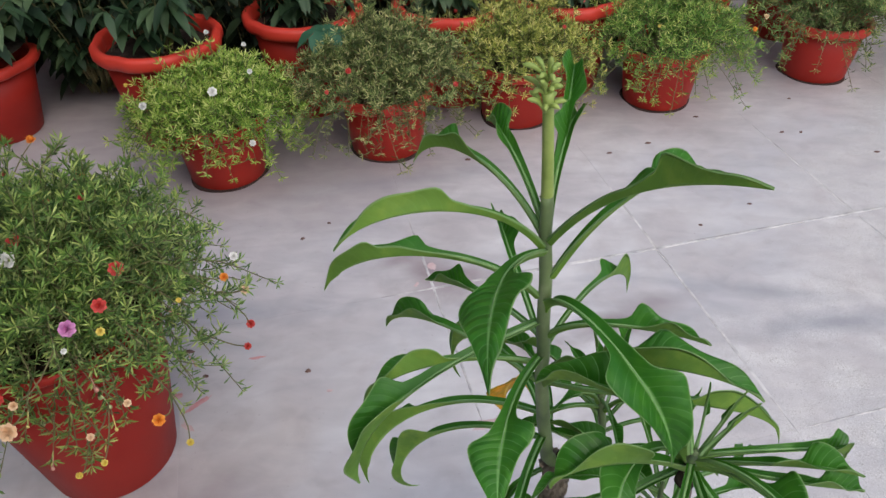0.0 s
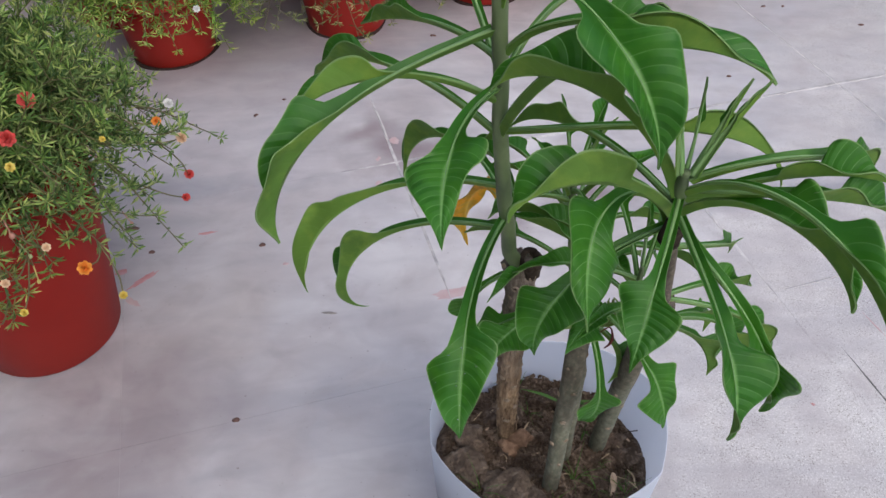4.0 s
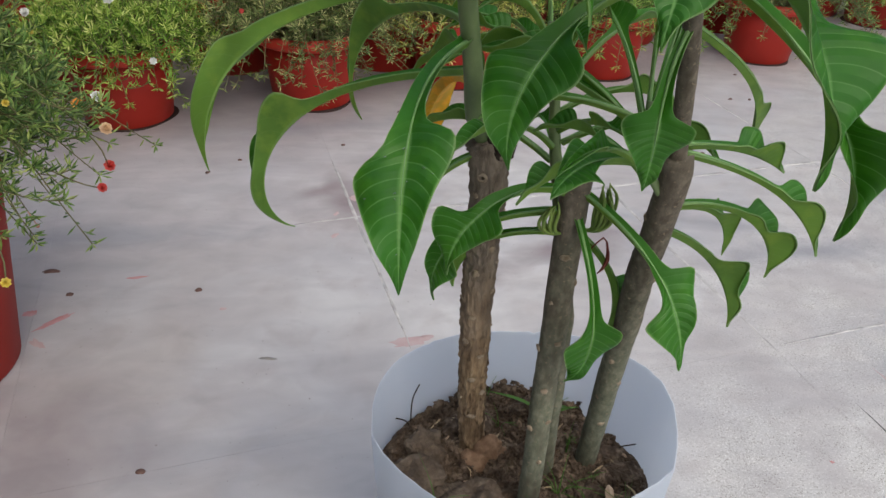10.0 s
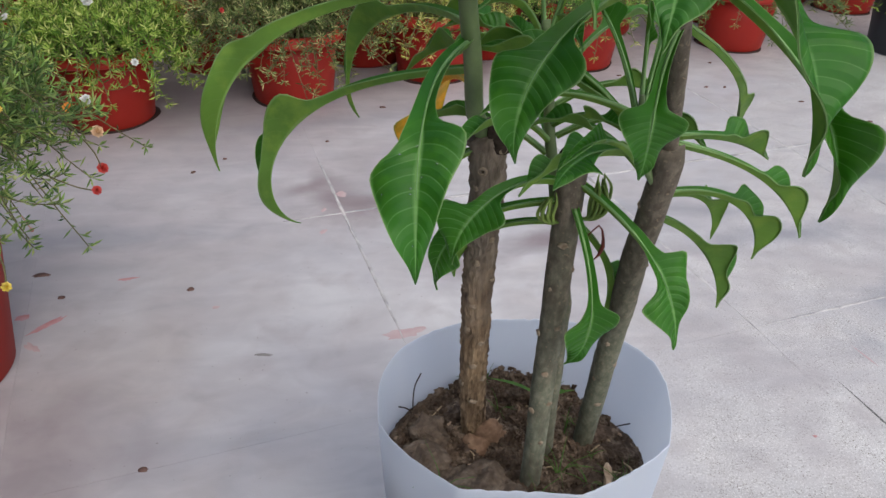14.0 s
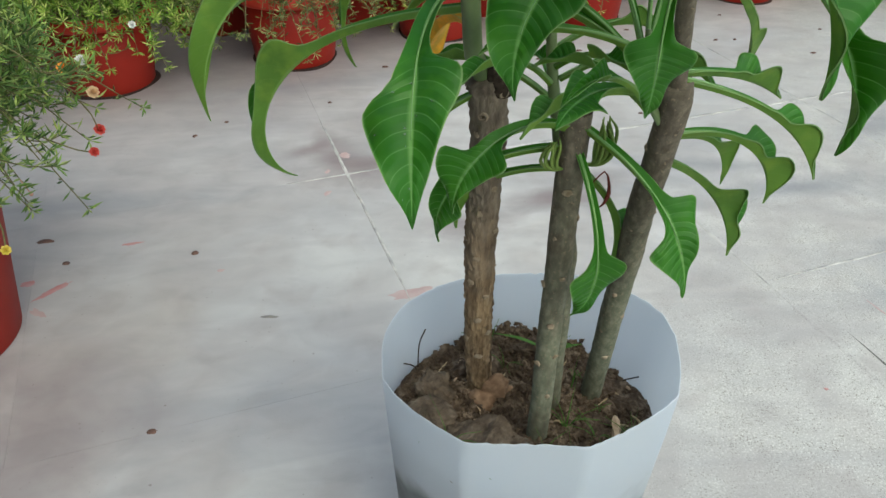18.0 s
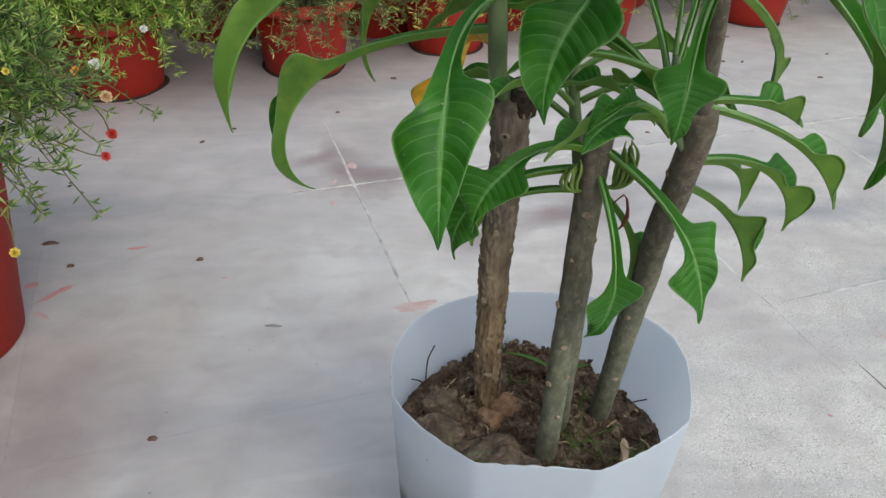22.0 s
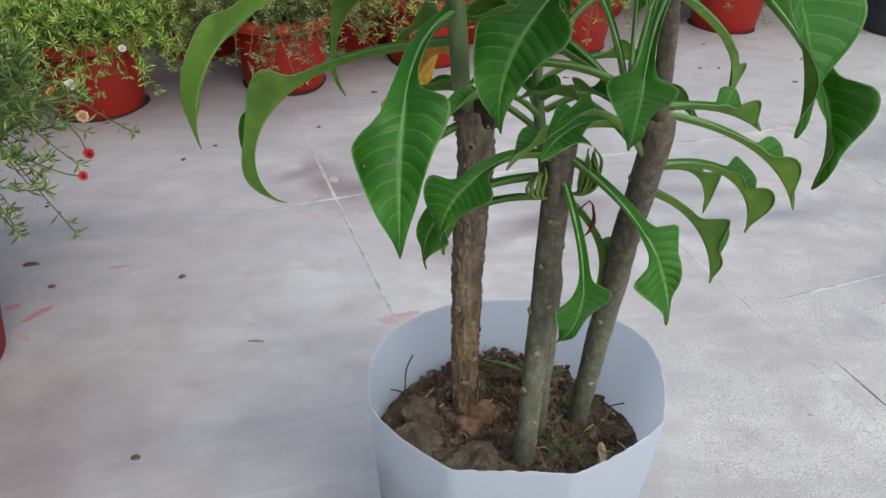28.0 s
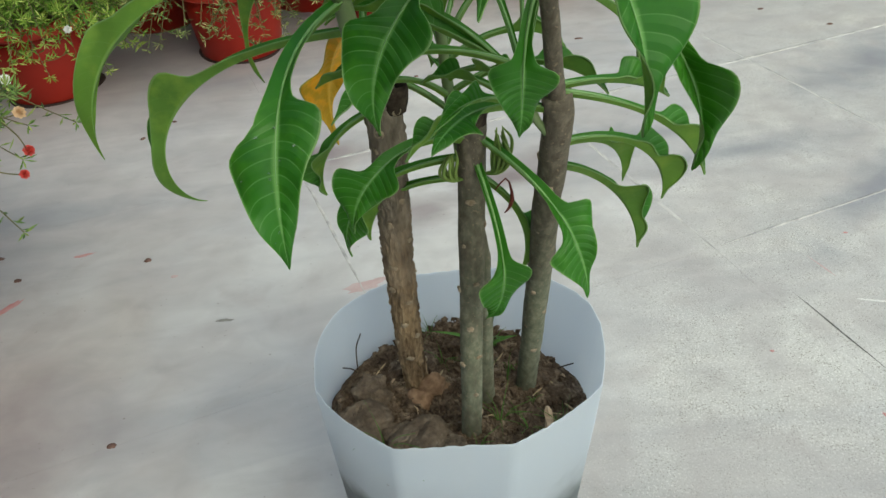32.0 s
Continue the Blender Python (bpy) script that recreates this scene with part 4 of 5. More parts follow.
leaf("s5", 0.597, 216, 0.099, 47, -27, 8, 1.4, 0.024)

leaf("s3", 0.795, 10, 0.058, 76, 66, 10, 1.2, 0.007)
leaf("s3", 0.795, 330, 0.068, 76, 66, 10, 1.2, 0.007)
leaf("s3", 0.795, 70, 0.05, 76, 66, 10, 1.2, 0.007)
leaf("s3", 0.795, 200, 0.06, 76, 66, 10, 1.2, 0.007)
leaf("s3", 0.795, 120, 0.05, 76, 66, 10, 1.2, 0.007)

# flower buds on the top of the main shoot
tip = on_stem("s1", 1.03)
for i in range(26):
    a, k = i * 2.4, (i / 26) ** 0.5
    base = tip + Vector((0, 0, -0.010 + 0.009 * (i % 3)))
    d = Vector((math.cos(a) * k, math.sin(a) * k, 1.0 - 0.55 * k)).normalized()
    ln = 0.009 + 0.009 * ((i * 7) % 5) / 5
    bm = bmesh.new()
    P = spline([base, base + d * ln * 0.5 + Vector((0, 0, 0.003)), base + d * ln], 8)
    tube(bm, P, [0.0007, 0.0007, 0.0008, 0.0012, 0.0015, 0.0016, 0.0012, 0.0004], 7)
    part("flower_bud", local(bm), PALE, plant, "pale green unopened flower bud")

# clusters of young finger-like shoots on both sides of the middle stem
for side, base, tall, wide, count in ((-1, Vector((0.2270, 0.4245, 0.5325)), 0.026, 0.0072, 8), (1, Vector((0.2465, 0.4235, 0.5355)), 0.039, 0.0080, 12)):
    for i in range(count):
        r = random.Random(40 + i + 30 * side)
        a = 2.4 * i
        k = math.sqrt((i + 0.5) / count)
        o = Vector((math.cos(a), 0.8 * math.sin(a), 0)) * k
        lean = Vector((side * 0.0085, -0.002, 0))
        h = tall * r.uniform(0.68, 1.0)
        P = spline([base - lean * 0.5, base + lean * 0.55 + o * 0.003 + Vector((0, 0, h * 0.06)), base + lean * 1.05 + o * wide * r.uniform(0.9, 1.2) + Vector((0, 0, h * 0.36)),
                    base + lean + o * wide * r.uniform(0.8, 1.2) + Vector((0, 0, h * 0.72)), base + lean * 0.8 + o * wide * r.uniform(0.1, 0.7) + Vector((r.uniform(-0.002, 0.002), 0, h))], 16)
        bm = bmesh.new()
        tube(bm, P, [0.0010 + 0.0003 * math.sin(3.1 * q / 15) - 0.0006 * max(0, q - 11) / 4 for q in range(16)], 7)
        part("young_shoot", local(bm), YOUNG, plant, "short finger-like green young shoot")
# ringed scars of fallen branches under the cut of the corky stem
for at, a, q in (((0.1855, 0.4365, 0.5845), -68, 0.0030), ((0.1735, 0.4395, 0.5665), -120, 0.0034)):
    bm = bmesh.new()
    lathe(bm, [(q * 1.15, -0.002), (q * 1.1, 0.0012), (q * 0.85, 0.0026), (q * 0.6, 0.0020), (q * 0.48, 0.0004), (0.0003, -0.0006)], 16, wob=lambda t, z: 1 + 0.14 * math.sin(2 * t + 1) + 0.08 * math.sin(5 * t))
    bm.transform(Matrix.Translation(at) @ Matrix.Rotation(radians(a + 90), 4, "Z") @ Matrix.Rotation(radians(90), 4, "X"))
    eye = part("branch_scar", local(bm), SCAR, plant, "raised tan ring of an old branch scar")
    bm = bmesh.new()
    blob(bm, (0, 0, 0), (q * 0.42, q * 0.42, 0.0012), at[2] * 90, 0.3)
    bm.transform(Matrix.Translation(at) @ Matrix.Rotation(radians(a + 90), 4, "Z") @ Matrix.Rotation(radians(90), 4, "X") @ Matrix.Translation((0, 0, 0.0008)))
    part("hollow", local(bm), CHAR, eye, "dark hollow centre")
bm = bmesh.new()
tube(bm, spline([(0.252, 0.428, 0.518), (0.2602, 0.427, 0.528), (0.2646, 0.426, 0.513), (0.2625, 0.426, 0.503), (0.2590, 0.426, 0.4985)], 10), [0.0005, 0.0006, 0.0007, 0.0008, 0.0012, 0.0016, 0.0015, 0.0011, 0.0008, 0.0005], 6)
part("withered_stalk", local(bm), plain("withered", [(0.3, (0.10, 0.018, 0.012)), (0.7, (0.18, 0.04, 0.025))], 90, 0.7), plant, "dark red withered leaf stalk")


# weeds, straws and chips on the soil
def on_soil(x, y):
    return Vector((KX + x, KY + y, soil_height(x, y)))


def tuft(x, y, count, height, spread, seed):
    r = random.Random(seed)
    ob = new("grass_tuft")
    ob.location = on_soil(x, y)
    tagged(ob, "small green tuft of grass growing in the soil", "grass", "weeds in the container")
    for i in range(count):
        a, h = r.uniform(0, 6.28), height * r.uniform(0.6, 1.1)
        o = Vector((math.cos(a), math.sin(a), 0)) * spread * r.uniform(0.4, 1.2)
        P = spline([(0, 0, -0.004), o * 0.3 + Vector((0, 0, h * 0.6)), o + Vector((0, 0, h * r.uniform(0.5, 1.0)))], 8)
        bm = bmesh.new()
        wd = r.uniform(0.0003, 0.0008)
        side = Vector((-math.sin(a), math.cos(a), 0))
        vs = [(bm.verts.new(p + side * wd * (1 - k / 7.5)), bm.verts.new(p + Vector((0, 0, 0.0006))), bm.verts.new(p - side * wd * (1 - k / 7.5))) for k, p in enumerate(P)]
        for u, v in zip(vs, vs[1:]):
            bm.faces.new((u[0], u[1], v[1], v[0]))
            bm.faces.new((u[1], u[2], v[2], v[1]))
        part("blade", bm, GRASS, ob)


for i, q in enumerate([(-0.085, -0.035, 6, 0.012, 0.03), (-0.02, 0.09, 7, 0.012, 0.03), (0.005, -0.075, 6, 0.02, 0.028), (0.055, -0.058, 7, 0.018, 0.03), (0.078, -0.05, 6, 0.014, 0.026), (0.03, 0.02, 4, 0.02, 0.014), (-0.06, -0.095, 5, 0.014, 0.022), (0.045, 0.06, 4, 0.035, 0.012), (0.065, -0.025, 5, 0.02, 0.012), (-0.075, -0.062, 9, 0.030, 0.046), (0.048, 0.012, 6, 0.045, 0.012), (0.03, -0.045, 8, 0.026, 0.05), (0.085, -0.062, 7, 0.014, 0.03), (-0.01, 0.055, 6, 0.02, 0.028)]):
    tuft(*q, 60 + i)


def sliver(name, x, y, ln, wd, turn, material, label, cat, rise=0.1):
    bm = bmesh.new()
    d = Vector((math.cos(turn), math.sin(turn), rise))
    P = spline([-d * ln / 2, Vector((0.002, 0.001, 0.0015)), d * ln / 2], 7)
    tube(bm, P, [wd * k for k in (0.5, 0.9, 1, 1.1, 1, 0.8, 0.3)], 5, True, 0.3)
    ob = put(name, bm, material, smooth=False)
    ob.location = on_soil(x, y) + Vector((0, 0, wd * 0.7 + rise * ln * 0.3))
    return tagged(ob, label, cat, "litter on the soil")


sliver("wood_chip", 0.072, -0.052, 0.026, 0.0042, 1.35, WOODCHIP, "pale wood chip lying on the soil", "wood chip", 0.5)
sliver("wood_chip", -0.012, -0.088, 0.016, 0.0050, 0.3, WOODCHIP, "pale wood chip lying on the soil", "wood chip", 0.2)
sliver("wood_chip", -0.062, 0.045, 0.022, 0.0030, 0.9, STRAW, "pale wood chip lying on the soil", "wood chip", 0.3)
for i, (x, y, l, a) in enumerate([(0.093, -0.045, 0.030, -0.7), (0.098, -0.038, 0.02, 1.9), (-0.05, -0.045, 0.026, -0.5), (0.075, 0.02, 0.03, 0.4), (0.083, 0.035, 0.022, 1.4), (0.02, 0.055, 0.025, 2.6), (-0.02, 0.03, 0.028, 0.9), (0.09, 0.005, 0.018, 2.2)]):
    sliver("straw", x, y, l, 0.0011, a, STRAW, "thin dry straw on the soil", "straw")

for i in range(16):
    r = random.Random(i + 300)
    a, q = r.uniform(0, 6.28), 0.03 + 0.068 * r.random()
    sliver("straw", q * math.cos(a) * 1.1, q * math.sin(a) * 0.9, r.uniform(0.008, 0.022), r.uniform(0.0005, 0.0012), r.uniform(0, 3.1), STRAW if i % 3 else WOODCHIP, "thin dry straw on the soil", "straw", r.uniform(0.05, 0.5))
# a weed with broader leaves by the back wall of the container
ob = new("weed_seedling")
ob.location = on_soil(0.038, 0.058)
tagged(ob, "bright green weed seedling with lance-shaped leaves in the soil", "seedling", "weeds in the container")
for k, (a, ln, up) in enumerate(((2.9, 0.060, 0.45), (0.1, 0.030, 0.45), (1.2, 0.040, 1.6), (4.9, 0.030, 1.9), (5.6, 0.022, 1.6))):
    d = Vector((math.cos(a), math.sin(a), 0))
    sd = Vector((-d.y, d.x, 0))
    P = spline([(0, 0, 0.012), d * ln * 0.5 + Vector((0, 0, 0.012 + ln * 0.5 * up)), d * ln + Vector((0, 0, 0.010 + ln * 0.7 * up))], 8)
    bm = bmesh.new()
    rowsv = [(bm.verts.new(p + sd * wv), bm.verts.new(p - Vector((0, 0, 0.001))), bm.verts.new(p - sd * wv)) for p, wv in zip(P, (0.0008, 0.0014, 0.0020, 0.0024, 0.0022, 0.0017, 0.001, 0.0002))]
    for u, v in zip(rowsv, rowsv[1:]):
        bm.faces.new((u[0], u[1], v[1], v[0]))
        bm.faces.new((u[1], u[2], v[2], v[1]))
    part("leaf", bm, GRASS, ob)
bm = bmesh.new()
tube(bm, [(0, 0, -0.005), (0, 0, 0.008), (0.001, 0, 0.02)], [0.0012, 0.001, 0.0008], 6)
part("stalk", bm, GRASS, ob)

# a tiny seedling and a few bare wiry stalks by the rim
for x, y, h, dx, leafed in ((0.085, 0.032, 0.042, -0.006, True), (0.100, 0.028, 0.012, 0.02, False), (-0.098, 0.058, 0.05, 0.008, False), (-0.098, 0.055, 0.012, -0.035, False)):
    ob = new("seedling")
    ob.location = on_soil(x, y)
    tagged(ob, "tiny dark seedling stalk sprouting from the soil", "seedling", "weeds in the container")
    bm = bmesh.new()
    P = spline([(0, 0, -0.004), (dx * 0.2, 0, h * 0.6), (dx, 0, h)], 9)
    tube(bm, P, [0.0007] * 9, 5)
    part("stalk", bm, CHAR, ob)
    if leafed:
        for k in range(4):
            bm = bmesh.new()
            blob(bm, (dx + 0.004 * math.cos(k * 1.7), 0.004 * math.sin(k * 1.7), h + 0.001 * k), (0.004, 0.003, 0.0012), k, 0.2)
            part("seed_leaf", bm, GRASS, ob)

# ---------------------------------------------------------------- flower pots
def pot_parts(owner, rb, rt, h, body, rimmat, wavy=0.0, lip=0.022):
    bm = bmesh.new()
    t = 0.005
    w = (lambda a, z: 1 + wavy * max(0, math.cos(6 * a)) ** 3 * (0 if z < h * 0.75 else -1)) if wavy else None
    lathe(bm, [(rb * 0.2, 0.0), (rb * 0.96, 0.0), (rb, 0.006), (rb + (rt - rb) * 0.5, h * 0.5), (rt - 0.004, h - lip * 1.3), (rt - t - 0.004, h - lip * 1.3), (rb - t, 0.02), (rb * 0.2, 0.02)], 48)
    part("body", bm, body, owner)
    bm = bmesh.new()
    e = lip * 0.75
    prof = [(rt - 0.004, h - lip * 1.35), (rt + e * 0.75, h - lip * 1.3), (rt + e, h - lip), (rt + e * 1.02, h - lip * 0.3), (rt + e * 0.7, h), (rt + 0.002, h + 0.002), (rt - t - 0.002, h - lip * 0.25), (rt - t - 0.004, h - lip * 1.3)]
    lathe(bm, prof, 60, wob=w)
    part("rim", bm, rimmat, owner)


def pot_soil(owner_at, r, z, label):
    bm = bmesh.new()
    got = lathe(bm, [(r * k, z + 0.006 * (1 - k)) for k in (1.0, 0.7, 0.4, 0.12)], 28)
    bm.faces.new(got[-1])
    for v in bm.verts:
        v.co.z += 0.007 * noise.noise(v.co * 25)
    ob = put("pot_soil", bm, POTSOIL)
    ob.location = owner_at
    return tagged(ob, label, "soil", "soil in the pots")


small = new("flower_pot")
pot_parts(small, 0.112, 0.136, 0.205, RED, RIMRED, lip=0.022)
tagged(small, "red plastic flower pot standing on the marble floor", "flower pot", "red flower pots")
big = new("flower_pot")
pot_parts(big, 0.125, 0.172, 0.335, RED, RIMRED, 0.04, 0.030)
tagged(big, "large red plastic flower pot with wide scalloped rim", "flower pot", "large red flower pots")
SMALL = [(-0.635, 1.885), (-0.165, 2.045), (0.25, 2.245), (0.742, 2.365), (1.354, 2.57), (2.06, 3.08)]
BIG = [(-0.85, 2.115), (-0.445, 2.33), (0.03, 2.40), (0.42, 2.48), (-1.45, 2.13), (0.9, 2.75), (1.35, 2.95), (-1.12, 2.62), (-0.64, 2.66), (-0.15, 2.75), (0.35, 2.85), (-1.95, 2.55), (-1.6, 2.85), (1.85, 3.25), (2.45, 2.95)]
for k, (src, spots) in enumerate(((small, SMALL), (big, BIG))):
    for i, (x, y) in enumerate(spots):
        m = pose(x, y, 0, 0, 0, 37 * i + 11)
        if i == 0:
            src.matrix_basis = m
        else:
            made = copy_thing(src, m)
            if k == 1 and i == 4:
                made.scale = (0.95, 0.95, 0.78)
        pot_soil((x, y, 0), 0.124 if k == 0 else 0.158, 0.175 if k == 0 else 0.29, "dark soil inside a red flower pot")
# the tall straight pot standing nearer, its rim under the foliage
tall_pot = new("flower_pot")
pot_parts(tall_pot, 0.117, 0.178, 0.40, DEEPRED, DEEPRED, lip=0.010)
tall_pot.location = (-0.60, 0.872, 0)
tagged(tall_pot, "tall tapered deep red plastic flower pot on the marble floor", "flower pot", "red flower pots")
pot_soil((-0.60, 0.872, 0), 0.166, 0.372, "dark soil inside a red flower pot")
# thin dark rings on the floor under the front pots
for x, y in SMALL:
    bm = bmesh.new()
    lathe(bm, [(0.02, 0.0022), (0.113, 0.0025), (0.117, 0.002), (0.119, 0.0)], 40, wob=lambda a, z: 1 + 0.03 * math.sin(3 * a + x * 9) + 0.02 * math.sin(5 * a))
    ob = put("damp_ring", bm, RING)
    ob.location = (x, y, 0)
    tagged(ob, "flat dark ring under a flower pot", "stain", "damp rings")
# a black pot further along
bp = new("flower_pot")
pot_parts(bp, 0.115, 0.14, 0.23, BLACK, BLACK, lip=0.02)
bp.location = (1.97, 2.50, 0)
tagged(bp, "black plastic flower pot standing on the marble floor", "flower pot")
pot_soil((1.97, 2.50, 0), 0.128, 0.20, "dark soil inside a black flower pot")

# ---------------------------------------------------------------- moss roses
HERBS = {
    "lime": herb("herb_lime", (0.060, 0.155, 0.016), (0.185, 0.350, 0.044), (0.40, 0.56, 0.12)),
    "olive": herb("herb_olive", (0.039, 0.075, 0.021), (0.108, 0.165, 0.046), (0.274, 0.308, 0.103)),
    "yellow": herb("herb_yellow", (0.080, 0.131, 0.023), (0.228, 0.308, 0.057), (0.479, 0.513, 0.148)),
    "green": herb("herb_green", (0.040, 0.125, 0.021), (0.125, 0.274, 0.048), (0.342, 0.479, 0.114)),
    "near": herb("herb_near", (0.048, 0.110, 0.028), (0.148, 0.248, 0.066), (0.37, 0.45, 0.15)),
    "deep": herb("herb_deep", (0.034, 0.080, 0.021), (0.103, 0.188, 0.051), (0.274, 0.342, 0.114)),
}
TIPS = {
    "lime": herb("tip_lime", (0.228, 0.365, 0.046), (0.433, 0.570, 0.114), (0.707, 0.752, 0.274)),
    "olive": herb("tip_olive", (0.137, 0.217, 0.057), (0.308, 0.365, 0.125), (0.627, 0.593, 0.274)),
    "yellow": herb("tip_yellow", (0.342, 0.410, 0.068), (0.593, 0.593, 0.148), (0.800, 0.730, 0.296)),
    "green": herb("tip_green", (0.137, 0.319, 0.046), (0.342, 0.513, 0.103), (0.684, 0.707, 0.228)),
    "near": herb("tip_near", (0.095, 0.20, 0.036), (0.235, 0.385, 0.078), (0.52, 0.60, 0.18)),
    "deep": herb("tip_deep", (0.091, 0.182, 0.040), (0.251, 0.365, 0.103), (0.547, 0.570, 0.217)),
}
BUDS = [plain("bud_green", [(0.3, (0.32, 0.40, 0.16)), (0.7, (0.48, 0.52, 0.26))], 60, 0.6), plain("bud_pink", [(0.3, (0.45, 0.20, 0.15)), (0.7, (0.58, 0.34, 0.26))], 60, 0.6), plain("bud_yellow", [(0.3, (0.55, 0.48, 0.12)), (0.7, (0.66, 0.60, 0.24))], 60, 0.6)]
PETALS = {
    "white": plain("petal_white", [(0.3, (0.78, 0.78, 0.74)), (0.7, (0.86, 0.86, 0.83))], 60, 0.6),
    "red": plain("petal_red", [(0.3, (0.56, 0.05, 0.045)), (0.7, (0.70, 0.13, 0.11))], 60, 0.6),
    "orange": plain("petal_orange", [(0.3, (0.80, 0.26, 0.03)), (0.7, (0.86, 0.40, 0.07))], 60, 0.6),
    "pink": plain("petal_pink", [(0.3, (0.62, 0.25, 0.52)), (0.7, (0.74, 0.38, 0.62))], 60, 0.6),
    "peach": plain("petal_peach", [(0.3, (0.80, 0.55, 0.32)), (0.7, (0.86, 0.68, 0.48))], 60, 0.6),
    "yellow": plain("petal_yellow", [(0.3, (0.75, 0.60, 0.10)), (0.7, (0.82, 0.70, 0.22))], 60, 0.6),
}


def needles(V, F, base, out, length, width):
    """One fleshy needle leaf: a thin three-sided spindle."""
    out = out.normalized()
    s = out.cross(Vector((0.2, 0.3, 0.93)))
    s = s.normalized() if s.length > 1e-3 else Vector((1, 0, 0))
    u = s.cross(out)
    i = len(V)
    V.append(base)
    q = base + out * length * 0.55 + Vector((0, 0, length * 0.06))
    V.extend((q + s * width, q - s * width * 0.5 + u * width * 0.8, q - s * width * 0.5 - u * width * 0.8))
    V.append(base + out * length + Vector((0, 0, length * 0.16)))
    F.extend(((i, i + 1, i + 2), (i, i + 2, i + 3), (i, i + 3, i + 1), (i + 4, i + 2, i + 1), (i + 4, i + 3, i + 2), (i + 4, i + 1, i + 3)))


def flower(parent, at, up, size, colour):
    """A ruffled double flower: rings of cupped petals."""
    bm = bmesh.new()
    up = up.normalized()
    sd = up.orthogonal().normalized()
    fw = up.cross(sd)
    for ring, (cnt, rad, lift) in enumerate(((7, 0.95, 0.35), (6, 0.78, 0.75), (5, 0.48, 1.0), (3, 0.2, 1.05))):
        for k in range(cnt):
            a = 6.283 * k / cnt + ring * 0.5
            d = sd * math.cos(a) + fw * math.sin(a)
            t = up.cross(d)
            c = at + up * size * 0.06 * ring
            v = [bm.verts.new(c), bm.verts.new(c + d * size * rad * 0.6 + t * size * 0.42 + up * size * lift * 0.6), bm.verts.new(c + d * size * rad + up * size * lift + t * size * 0.16),
                 bm.verts.new(c + d * size * rad * 0.95 + up * size * lift * 1.15 - t * size * 0.16), bm.verts.new(c + d * size * rad * 0.6 - t * size * 0.42 + up * size * lift * 0.6)]
            bm.faces.new(v)
    ob = part("flower", bm, PETALS[colour], parent, colour + " ruffled flower")
    return ob


